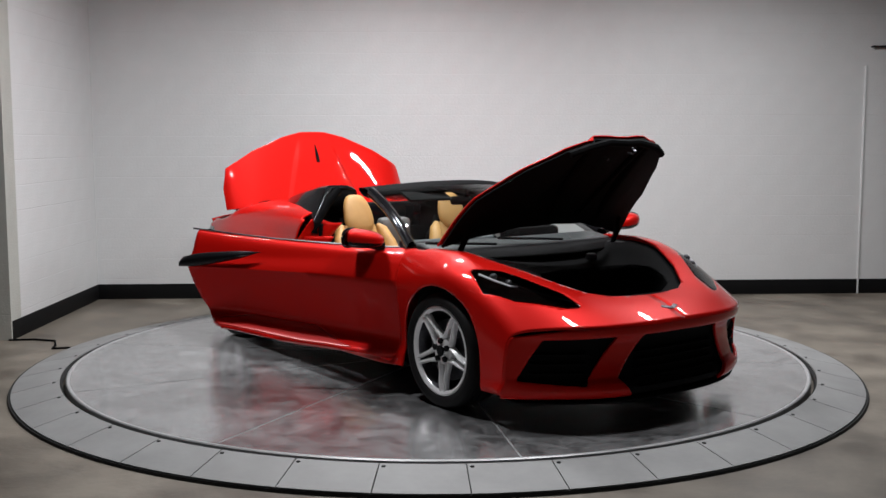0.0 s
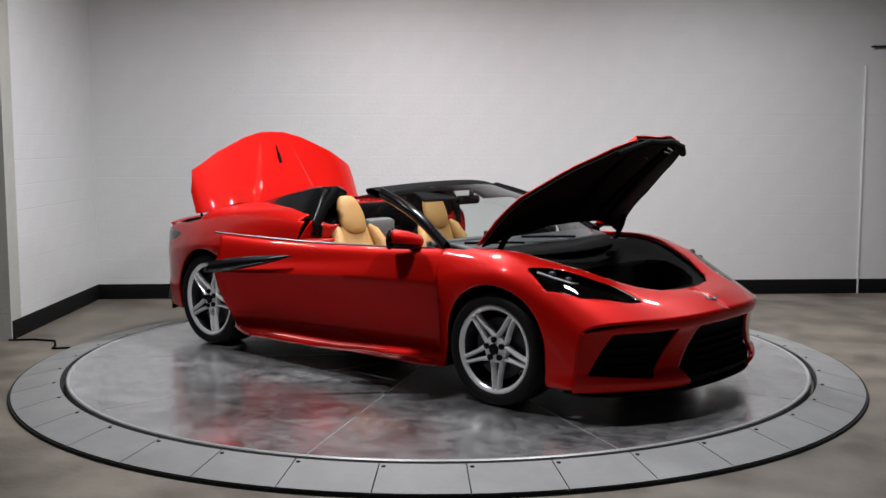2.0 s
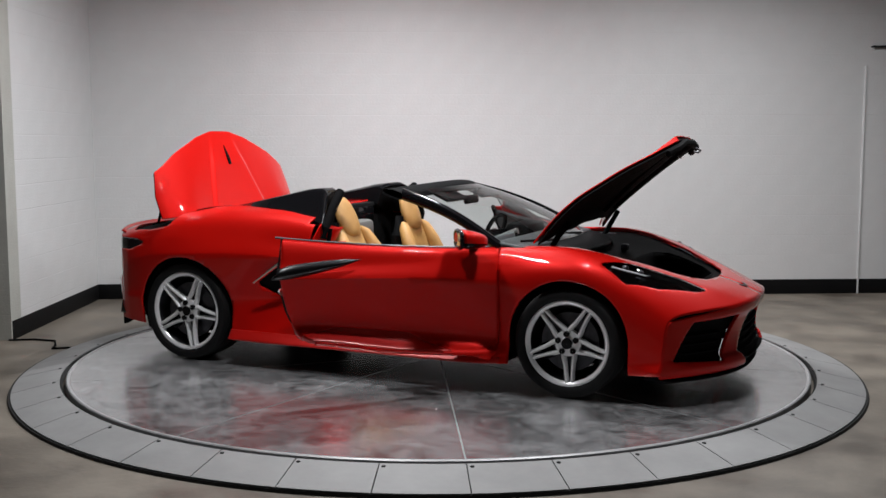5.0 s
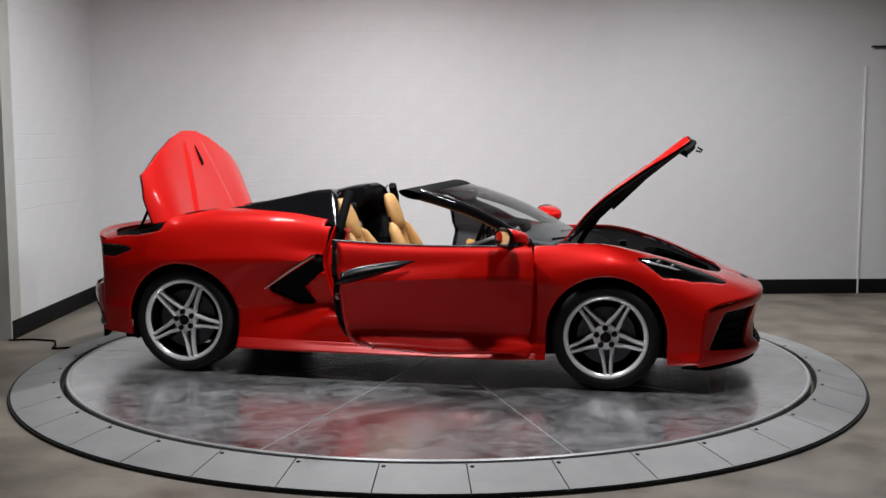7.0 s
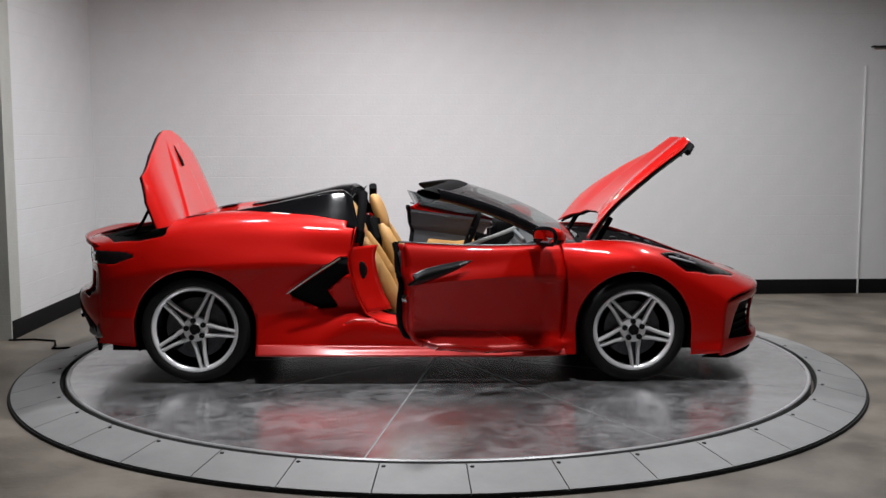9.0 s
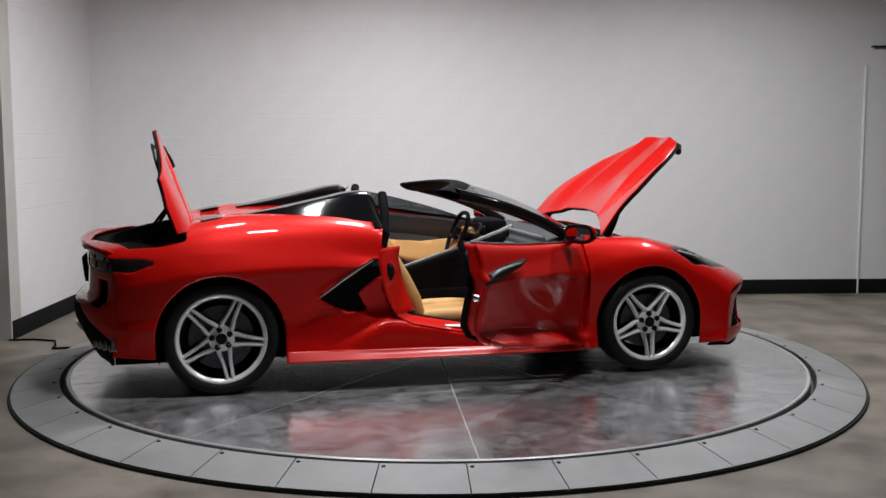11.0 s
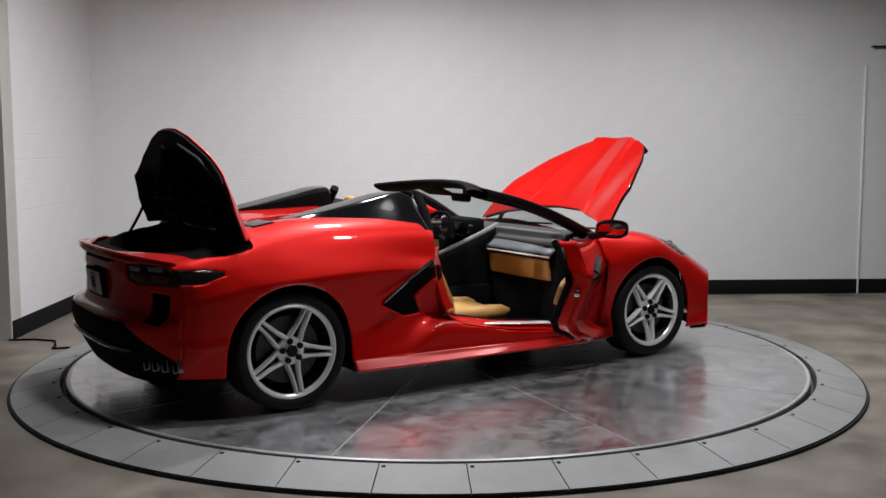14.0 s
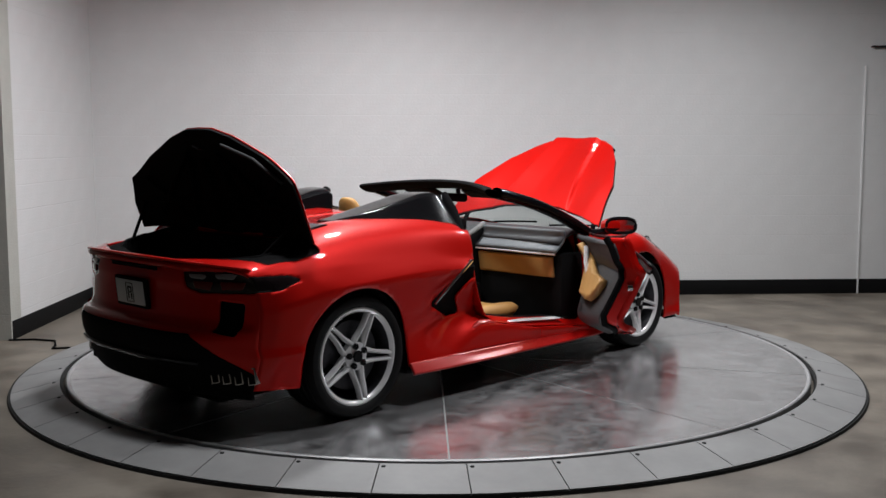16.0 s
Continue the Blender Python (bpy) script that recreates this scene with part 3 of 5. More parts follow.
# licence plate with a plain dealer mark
PLATE = material("plate_white", (0.62, 0.64, 0.66), 0.35)
tilt = Matrix.Translation((-2.190, -0.015, 0.692)) @ Matrix.Rotation(radians(-6), 4, "Y")
plate = car_box("number_plate", -0.012, 0.012, -0.158, 0.158, -0.082, 0.082, BLACK, m=tilt, label="white dealer plate in a black frame")
car_box("plate_face", -0.016, -0.011, -0.142, 0.142, -0.064, 0.068, PLATE, plate, m=tilt, bevel=0.002)
for y0, y1, z0, z1 in ((-0.036, -0.032, -0.052, 0.052), (0.032, 0.036, -0.052, 0.052), (-0.036, 0.036, 0.050, 0.053), (-0.036, 0.036, -0.053, -0.050), (0.010, 0.018, -0.034, 0.034), (-0.016, 0.014, 0.026, 0.034), (-0.016, 0.014, -0.002, 0.006), (-0.020, -0.012, 0.002, 0.030), (-0.020, -0.012, -0.034, -0.004)):
    car_box("plate_mark", -0.0185, -0.0155, y0, y1, z0, z1, GAP, plate, m=tilt, bevel=0)
# dark badge bars on the rear edge, and a small V-shaped badge on the nose
for k in range(8):
    car_box("badge_bar", -2.188, -2.170, 0.205 - 0.058 * k - 0.044, 0.205 - 0.058 * k, 0.826, 0.842, BLACK, bevel=0.002)
for sgn in (-1, 1):
    m = Matrix.Translation((2.232, sgn * 0.03, 0.602)) @ Matrix.Rotation(radians(20), 4, "Y") @ Matrix.Rotation(radians(sgn * 28), 4, "Z")
    car_box("nose_badge", -0.012, 0.012, -0.032, 0.032, -0.003, 0.004, DARK_METAL, m=m, bevel=0.003)
# blade and fins of the diffuser
panel("diffuser_blade", both(pushed(clip(*stern, lambda v: min(v[2] - 0.362, 0.384 - v[2], 0.60 + v[1])), -0.022)), GLOSS_BLACK, sides=1, thick=0.03)
for y in (-0.45, -0.27, -0.09, 0.09, 0.27, 0.45):
    fx = bowed(REAR, y) + 0.045
    car_box("diffuser_fin", fx, fx + 0.12, y - 0.008, y + 0.008, 0.215, 0.345, GLOSS_BLACK, bevel=0.004)
# exhaust tips
EXH = material("exhaust_steel", (0.6, 0.59, 0.57), 0.18, 1.0)
for sgn in (-1, 1):
    for y in (0.630, 0.688, 0.746, 0.804):
        x = bowed(REAR, y) + 0.062
        m = Matrix.Translation((x, sgn * y, 0.312)) @ Matrix.Rotation(radians(sgn * 14), 4, "X") @ Matrix.Rotation(radians(-sgn * 22), 4, "Z")
        bm = bmesh.new()
        for b in ((-0.06, 0.10, -0.025, -0.018, -0.042, 0.042), (-0.06, 0.10, 0.018, 0.025, -0.042, 0.042), (-0.06, 0.10, -0.025, 0.025, 0.036, 0.044), (-0.06, 0.10, -0.025, 0.025, -0.044, -0.036)):
            box(bm, *b, bevel=0.003)
        bmesh.ops.transform(bm, matrix=Matrix.Translation((-CX, -CY, 0)) @ m, verts=bm.verts)
        tip = part("exhaust_tip", bm, EXH, car, "polished rectangular exhaust tip")
        car_box("exhaust_bore", 0.0, 0.09, -0.018, 0.018, -0.036, 0.036, GAP, tip, m=m, bevel=0)

# ---------------------------------------------------------------- head lamps
panel("lamp_pocket", pushed(clip(*BODY, lambda v: f_lamp(v) + 0.012), 0.0, 0.0, -0.045), GLOSS_BLACK, label="black head lamp housing")
LENS = glass("lamp_cover", (0.40, 0.41, 0.43))
covers = panel("head_lamp", clip(*BODY, lambda v: f_lamp(v) - 0.003), LENS, thick=0.003, label="dark almond-shaped head lamp with clear cover")
DRL = material("lamp_white", (0.6, 0.6, 0.62), 0.2, coat=1.0, emit=0.04)
for side, sgn in enumerate((-1, 1)):
    for x, y, r in ((1.67, 0.785, 0.022), (1.75, 0.745, 0.020)):
        bm = bmesh.new()
        bmesh.ops.create_uvsphere(bm, u_segments=16, v_segments=10, radius=r)
        z = 0.765 if x < 1.7 else 0.737
        bmesh.ops.translate(bm, vec=(x - CX, sgn * y - CY, z), verts=bm.verts)
        part("projector", bm, DARK_METAL, covers[side], "dark round projector lens")
    vs, fs = tube([(1.60, sgn * 0.83, 0.777), (1.70, sgn * 0.80, 0.75), (1.78, sgn * 0.755, 0.724), (1.80, sgn * 0.72, 0.72)], 0.007, 6)
    link_mesh("daylight_bar", in_car(vs), fs, DRL, covers[side], "white daytime light bar")
    vs, fs = tube([(1.84, sgn * 0.68, 0.704), (1.98, sgn * 0.58, 0.662), (2.10, sgn * 0.475, 0.628)], 0.006, 6)
    link_mesh("lower_bar", in_car(vs), fs, DARK_METAL, covers[side])

# ---------------------------------------------------------------- wheels
def make_wheel(R, rt, width):
    """A wheel: outer face at y = 0, axle towards +y."""
    vs, fs = revolve([(R - 0.024, 0.020), (R - 0.016, 0.006), (R - 0.004, 0.0), (R + 0.004, 0.003), (R + 0.004, 0.014)], 72, axis="y")
    wheel = link_mesh("wheel", vs, fs, ALLOY, None, "silver machined alloy wheel with five split spokes")
    prof = [(R - 0.022, 0.018), (R - 0.028, 0.05), (R - 0.06, 0.12), (R - 0.06, width), (R + 0.01, width)]
    vs, fs = revolve(prof, 72, axis="y")
    link_mesh("rim_barrel", vs, fs, DARK_METAL, wheel, "dark inner rim barrel")
    s = rt - R
    prof = [(R + 0.001, 0.014), (R + 0.006, 0.004), (R + 0.012, -0.002), (R + s * 0.45, -0.012), (R + s * 0.8, -0.004), (rt - 0.008, 0.012), (rt, 0.032)]
    n = 5
    for k in range(n):
        y = 0.045 + (width - 0.09) * k / (n - 1)
        prof += [(rt, y - 0.006), (rt - 0.005, y - 0.004), (rt - 0.005, y + 0.004), (rt, y + 0.006)]
    prof += [(rt - 0.01, width - 0.012), (R + s * 0.5, width + 0.008), (R, width - 0.01)]
    vs, fs = revolve(prof, 96, axis="y")
    link_mesh("tyre", vs, fs, RUBBER, wheel, "black low-profile tyre", sharp=50)
    # one split spoke: two diverging legs with a chamfered face
    vs, fs = [], []
    for sgn in (-1, 1):
        base, n = len(vs), 11
        for k in range(n):
            r = 0.050 + (R - 0.014 - 0.050) * k / (n - 1)
            off = sgn * keyed(r, [(0.05, 0.034), (0.09, 0.032), (0.13, 0.0245), (R, 0.0155)])
            w = keyed(r, [(0.05, 0.015), (0.09, 0.0145), (0.13, 0.0120), (R - 0.05, 0.0115), (R, 0.015)])
            y = keyed(r, [(0.04, 0.022), (0.10, 0.018), (R - 0.06, 0.006), (R, 0.007)])
            for a, dy in ((-w, 0.035), (-w, 0.017), (-w * 0.35, 0.0), (w * 0.35, 0.0), (w, 0.017), (w, 0.035)):
                vs.append((off + a, y + dy, r))
        for k in range(n - 1):
            for q in range(6):
                q2 = (q + 1) % 6
                fs.append((base + k * 6 + q, base + k * 6 + q2, base + (k + 1) * 6 + q2, base + (k + 1) * 6 + q))
        fs.append(tuple(base + q for q in range(6)))
    me = None
    for k in range(5):
        rot = Matrix.Rotation(radians(72 * k), 4, "Y")
        if me is None:
            sp = link_mesh("spoke", vs, fs, ALLOY, wheel, sharp=25)
            me = sp.data
        else:
            sp = new("spoke", me)
            sp.parent = wheel
        sp.matrix_local = rot
    vs, fs = revolve([(0.001, 0.012), (0.032, 0.012), (0.036, 0.018), (0.078, 0.026), (0.080, 0.06)], 40, axis="y")
    link_mesh("hub", vs, fs, ALLOY, wheel)
    vs, fs = revolve([(0.001, 0.004), (0.028, 0.004), (0.033, 0.008), (0.033, 0.02)], 32, axis="y")
    link_mesh("centre_cap", vs, fs, GLOSS_BLACK, wheel, "black centre cap")
    nut = None
    for k in range(5):
        a = radians(72 * k + 90 + 36)
        if nut is None:
            vs, fs = revolve([(0.001, 0.0), (0.014, 0.0), (0.018, 0.004), (0.018, 0.03)], 10, axis="y")
            ob = link_mesh("lug_nut", vs, fs, GLOSS_BLACK, wheel)
            nut = ob.data
        else:
            ob = new("lug_nut", nut)
            ob.parent = wheel
        ob.location = (0.056 * math.cos(a), 0.004, 0.056 * math.sin(a))
    vs, fs = revolve([(0.08, 0.075), (R - 0.075, 0.075), (R - 0.075, 0.10), (0.08, 0.10)], 48, close=True, axis="y")
    link_mesh("brake_disc", vs, fs, DARK_METAL, wheel, "worn steel brake disc")
    bm = bmesh.new()
    box(bm, -0.05, 0.05, 0.055, 0.13, R - 0.14, R - 0.065, 0.015)
    bmesh.ops.transform(bm, matrix=Matrix.Rotation(radians(70), 4, "Y"), verts=bm.verts)
    part("caliper", bm, BLACK, wheel)
    return wheel


for base_x, R, rt, width, yo, turn in ((WHEEL_X, 0.250, 0.326, 0.245, 0.931, -4), (-WHEEL_X, 0.266, 0.338, 0.300, 0.925, -11)):
    w = make_wheel(R, rt, width)
    w.parent = car
    spin = Matrix.Rotation(radians(turn), 4, "Y")
    w.matrix_local = Matrix.Translation((base_x - CX, -yo - CY, rt)) @ spin @ Matrix.Rotation(math.pi, 4, "Y")
    copy_thing(w, Matrix.Translation((base_x - CX, yo - CY, rt)) @ Matrix.Rotation(math.pi, 4, "Z") @ spin)

# wheel houses, underbody and blackened inner volumes
for sx, r in ((1, 0.372), (-1, 0.392)):
    def house(u, v, sx=sx, r=r):
        a = math.pi * (-0.12 + 1.24 * u)
        return (sx * WHEEL_X + r * math.cos(a), -0.868 + 0.355 * v, 0.335 + r * math.sin(a))
    panel("wheel_house", grid(28, 4, house), BLACK, thick=0.006)
    panel("wheel_house_wall", grid(6, 6, lambda u, v, sx=sx, r=r: (sx * WHEEL_X - r + 2 * r * u, -0.52, 0.15 + 0.56 * v)), BLACK, thick=0.006)
car_box("underbody", -2.0, 2.02, -0.53, 0.53, 0.13, 0.19, BLACK)
car_box("underbody_middle", -0.96, 0.97, -0.88, 0.88, 0.165, 0.19, BLACK)
car_box("front_bulkhead", 1.02, 1.08, -0.78, 0.78, 0.19, 0.80, BLACK)
car_box("rear_bulkhead", -0.63, -0.58, -0.70, 0.70, 0.19, 1.02, CLOTH)
car_box("crash_beam", -2.06, -2.0, -0.60, 0.60, 0.3, 0.80, BLACK)
car_box("nose_beam", 1.93, 1.98, -0.55, 0.55, 0.2, 0.42, BLACK)

# ---------------------------------------------------------------- front and rear trunks
def well(name, inner, ztop, zfloor, shrink):
    n = len(inner)
    vs, fs = [], []
    cx = sum(p[0] for p in inner) / n
    for x, y in inner:
        vs += [(x, y, ztop(x, y)), (x, y, ztop(x, y) - 0.03), (cx + (x - cx) * shrink, y * shrink, zfloor)]
    for k in range(n):
        j = (k + 1) % n
        fs += [(k * 3, j * 3, j * 3 + 1, k * 3 + 1), (k * 3 + 1, j * 3 + 1, j * 3 + 2, k * 3 + 2)]
    fs.append(tuple(k * 3 + 2 for k in range(n)))
    ob = link_mesh(name, in_car(vs), fs, CARPET, car, "black carpeted luggage well", sharp=60)
    sol = ob.modifiers.new("thick", "SOLIDIFY")
    sol.thickness, sol.offset = 0.008, 1


def full_outline(half):
    return half + [(x, -y) for x, y in reversed(half)]


FRUNK = [(1.56, 0.0), (1.56, -0.22), (1.58, -0.36), (1.66, -0.43), (1.80, -0.41), (1.92, -0.33), (2.005, -0.18), (2.025, 0.0)]
TRUNK = [(-1.62, 0.0), (-1.62, -0.60), (-1.70, -0.70), (-1.84, -0.66), (-1.96, -0.50), (-2.04, -0.25), (-2.06, 0.0)]
for name, inner, fclip, dz, lab in (("front_trunk_lining", FRUNK, f_hood, -0.030, "black plastic lining round the front luggage well"), ("rear_trunk_lining", TRUNK, f_lid, -0.030, "black plastic lining round the rear luggage well")):
    half = inner + [(inner[-1][0], 0.05), (inner[0][0], 0.05)]
    led = clip(*BODY, lambda v: fclip(v) + 0.025)
    led = clip(*led, lambda v: -polygon_distance(v[0], v[1], half))
    panel(name, both(pushed(led, 0, 0, dz)), BLACK, sides=1, thick=0.01, label=lab)


def top_z(x):
    return keyed(x, LINES_Z[1]) - 0.032


well("front_luggage_well", full_outline(FRUNK[1:-1]), lambda x, y: top_z(x), 0.36, 0.86)
well("rear_luggage_well", full_outline(TRUNK[1:-1]), lambda x, y: top_z(x), 0.55, 0.93)
# cowl between the windscreen and the hood
panel("cowl", both(grid(10, 20, lambda u, v: (lambda y: ((1.06 - 0.05 * (y / 0.76) ** 2) * (1 - u) + (1.335 - 0.20 * (y / 0.76) ** 2) * u, -y, 0.845 - 0.035 * u + 0.01 * math.sin(3 * u)))(0.76 * v))), BLACK, sides=1, label="black plastic windscreen cowl")
for y, k in ((0.25, 1), (-0.3, 1)):
    vs, fs = tube([(1.10, y, 0.872), (1.08, y - 0.2, 0.885), (1.03, y - 0.48, 0.90)], 0.008, 6)
    link_mesh("wiper", in_car(vs), fs, BLACK, car)
# hinge hardware and details at the back of the front luggage bay
for sgn in (-1, 1):
    vs, fs = tube([(1.16, sgn * 0.64, 0.83), (1.22, sgn * 0.63, 0.93), (1.27, sgn * 0.58, 1.00)], 0.018, 8)
    link_mesh("hood_strut", in_car(vs), fs, BLACK, car)
    car_box("hinge_plate", 1.12, 1.24, sgn * 0.66 - 0.03, sgn * 0.66 + 0.03, 0.80, 0.84, DARK_METAL)
    vs, fs = tube([(-1.80, sgn * 0.66, 0.90), (-1.72, sgn * 0.72, 1.00), (-1.64, sgn * 0.76, 1.13)], 0.010, 8)
    link_mesh("lid_strut", in_car(vs), fs, BLACK, car, "black gas strut")
car_box("reservoir_cap", 1.40, 1.45, 0.16, 0.22, 0.77, 0.81, DARK_METAL, bevel=0.01)

# undersides of hood and trunk lid
HOOD_IN = [(1.11, -0.735), (1.205, -0.515), (1.29, -0.26), (1.315, 0.05), (2.073, 0.05), (2.068, -0.12), (2.043, -0.268), (1.974, -0.375), (1.798, -0.515), (1.50, -0.674)]
vs, fs = both(pushed(clip(*HOOD_SKIN, lambda v: polygon_distance(v[0], v[1], HOOD_IN) if v[3] < 3.6 else -1), 0, 0, -0.022))
vs = [tuple(hood_turn(Vector(v[:3]))) for v in vs]
ob = link_mesh("hood_liner", in_car(vs), fs, CLOTH, hood, "black underside liner")
ob.modifiers.new("thick", "SOLIDIFY").thickness = 0.012
for sgn in (-1, 1):
    rib = [tuple(hood_turn(Vector((x, sgn * y, top_z(x) - 0.015)))) for x, y in ((1.40, 0.12), (1.70, 0.17), (2.02, 0.20))]
    vs, fs = tube(rib, 0.02, 8)
    link_mesh("liner_rib", in_car(vs), fs, BLACK, hood)
edge = [(1.97, 0.365), (2.03, 0.27), (2.055, 0.12), (2.06, 0.0)]
edge = edge + [(x, -y) for x, y in reversed(edge[:-1])]
vs, fs = tube([tuple(hood_turn(Vector((x, y, keyed(x, LINES_Z[0]) - 0.045)))) for x, y in edge], 0.022, 8)
link_mesh("hood_front_rail", in_car(vs), fs, BLACK, hood)
for pts in ([(2.03, 0.0, 0.565), (2.045, 0.0, 0.535), (2.06, 0.02, 0.535), (2.055, 0.02, 0.57)], [(1.96, -0.1, 0.60), (1.965, -0.1, 0.575)]):
    vs, fs = tube([tuple(hood_turn(Vector(p))) for p in pts], 0.007, 6)
    link_mesh("hood_latch", in_car(vs), fs, DARK_METAL, hood)
LID_IN = [(-1.555, 0.05), (-1.555, -0.836), (-1.72, -0.836), (-1.88, -0.80), (-2.013, -0.577), (-2.128, -0.297), (-2.173, -0.12), (-2.178, 0.05)]
vs, fs = both(pushed(clip(*LID_SKIN, lambda v: polygon_distance(v[0], v[1], LID_IN) if v[3] < 3.6 else -1), 0, 0, -0.022))
vs = [tuple(lid_turn(Vector(v[:3]))) for v in vs]
ob = link_mesh("lid_liner", in_car(vs), fs, CLOTH, lid, "black underside liner")
ob.modifiers.new("thick", "SOLIDIFY").thickness = 0.014
# Grey bar on one side only, put in for the lid edge's highlight.
vs, fs = tube([tuple(lid_turn(Vector((x, y, keyed(x, LINES_Z[0]) - 0.047)))) for x, y in ((-1.88, -0.70), (-2.01, -0.50), (-2.09, -0.24))], 0.009, 8)
link_mesh("lid_edge_glint", in_car(vs), fs, GREY_TRIM, lid, "grey strip in place of the edge highlight")
for y in (-0.25, 0.0, 0.25):
    pts = [tuple(lid_turn(Vector((x, y * (1 - 0.5 * (x + 1.62) / -0.4), keyed(x, LINES_Z[0]) - 0.045)))) for x in (-1.64, -1.80, -2.0)]
    vs, fs = tube(pts, 0.018, 8)
    link_mesh("liner_rib", in_car(vs), fs, BLACK, lid)
for sgn in (-1, 1):
    for line in (((-1.64, 0.60), (-1.82, 0.42), (-2.04, 0.14)), ((-1.64, 0.34), (-1.78, 0.50), (-1.88, 0.66)), ((-1.74, 0.66), (-1.74, 0.34), (-1.74, 0.02))):
        pts = [tuple(lid_turn(Vector((x, sgn * y, keyed(x, LINES_Z[1]) - 0.042 - 0.05 * max(0.0, y - 0.45))))) for x, y in line]
        vs, fs = tube(pts, [0.012, 0.019, 0.012], 8)
        link_mesh("frame_rib", in_car(vs), fs, BLACK, lid, "black moulded frame rib")
vs, fs = tube([tuple(lid_turn(Vector(p))) for p in ((-2.07, 0.02, 0.87), (-2.085, 0.02, 0.83), (-2.07, -0.03, 0.83), (-2.06, -0.03, 0.87))], 0.006, 6)
link_mesh("lid_latch", in_car(vs), fs, DARK_METAL, lid)
pts = [tuple(lid_turn(Vector((x, 0.0, keyed(x, LINES_Z[0]) + 0.010)))) for x in (-1.92, -1.96, -2.07)]
vs, fs = tube(pts, [0.013, 0.016, 0.004], 10)
link_mesh("camera_pod", in_car(vs), fs, BLACK, lid, "small black rear camera pod")

# ---------------------------------------------------------------- side intakes, sills
panel("intake_duct", pushed(clip(*minus(BODY, f_arch, f_door), lambda v: f_intake(v) + 0.02), 0, 0.022), BLACK, label="black side air intake", thick=0.01)
for p in ([(-0.79, -0.945, 0.565), (-0.62, -0.935, 0.685), (-0.46, -0.925, 0.785)],):
    vs, fs = tube(p, [0.006, 0.012, 0.012], 8)
    panel("intake_trim", (vs, fs), CHROME, thick=0)
JAMB = [(-0.375, 0.96), (-0.395, 0.86), (-0.42, 0.77), (-0.40, 0.65), (-0.365, 0.54), (-0.31, 0.43), (-0.25, 0.395), (-0.21, 0.374), (0.0, 0.332), (0.14, 0.306), (0.50, 0.268), (0.85, 0.207), (0.925, 0.29), (0.94, 0.45), (0.95, 0.60), (0.93, 0.76), (0.905, 0.86)]


def jamb_point(u, v):
    k = u * (len(JAMB) - 1)
    i = min(int(k), len(JAMB) - 2)
    x = JAMB[i][0] + (JAMB[i + 1][0] - JAMB[i][0]) * (k - i)
    z = JAMB[i][1] + (JAMB[i + 1][1] - JAMB[i][1]) * (k - i)
    y0 = 0.90 - 0.10 * max(0.0, (z - 0.72) / 0.2) ** 1.5
    if v < 0.35:
        return (x, -(y0 - 0.05 * v), z)
    lift = 0.06 * math.sin(math.pi / 2 * min(1, (v - 0.35) / 0.4))
    cx, cz = 0.30, 0.62
    return (x + (cx - x) * lift * 1.1, -(y0 - 0.22 * v), z + (cz - z) * lift * 1.6)


def latch_pillar(u, v):
    """Red face behind the door opening, leaning forward as it goes inward."""
    x0, y0, z = jamb_point(0.075 + 0.235 * (1 - u), 0.0)
    return (x0 + 0.012 + 0.15 * v, y0 + 0.035 + 0.15 * v, z)


panel("latch_pillar", grid(16, 6, latch_pillar), RED, thick=0.006, label="red latch pillar behind the door opening")
panel("door_jamb", grid(60, 8, jamb_point), RED, thick=0.006, label="red door opening surround")
vs, fs = tube([(x + (0.3 - x) * 0.07, -0.715, z + (0.62 - z) * 0.1) for x, z in JAMB], 0.014, 8)
panel("door_seal", (vs, fs), BLACK, thick=0)
panel("sill_plate", grid(8, 3, lambda u, v: (0.02 + 0.55 * u, -0.835 + 0.075 * v, 0.345 - 0.048 * u + 0.004 * v)), ALLOY, thick=0.006, label="brushed metal sill plate")
for sgn in (-1, 1):
    bm = bmesh.new()
    bmesh.ops.create_uvsphere(bm, u_segments=16, v_segments=10, radius=0.05)
    bmesh.ops.transform(bm, matrix=Matrix.Translation((-0.335 - CX, sgn * 0.80 - CY, 0.69)) @ Matrix.Diagonal((0.7, 0.4, 1.15, 1)), verts=bm.verts)
    part("door_latch", bm, GLOSS_BLACK, car)

# ---------------------------------------------------------------- doors
def side_y(x, z):
    """Half width of the body side at station x and height z."""
    return max(row_width(x, z), 0.80)


SHUT = [(-0.375, 0.945), (-0.40, 0.84), (-0.42, 0.77), (-0.40, 0.65), (-0.365, 0.54), (-0.31, 0.43), (-0.21, 0.372)]


def shut_point(u, v):
    """Rear end face of the door: u down its edge, v from the outer skin to the trim."""
    k = u * (len(SHUT) - 1)
    i = min(int(k), len(SHUT) - 2)
    x = SHUT[i][0] + (SHUT[i + 1][0] - SHUT[i][0]) * (k - i)
    z = SHUT[i][1] + (SHUT[i + 1][1] - SHUT[i][1]) * (k - i)
    return (x + 0.004 + 0.03 * v, -(side_y(x, z) - 0.008 - 0.115 * v), z)


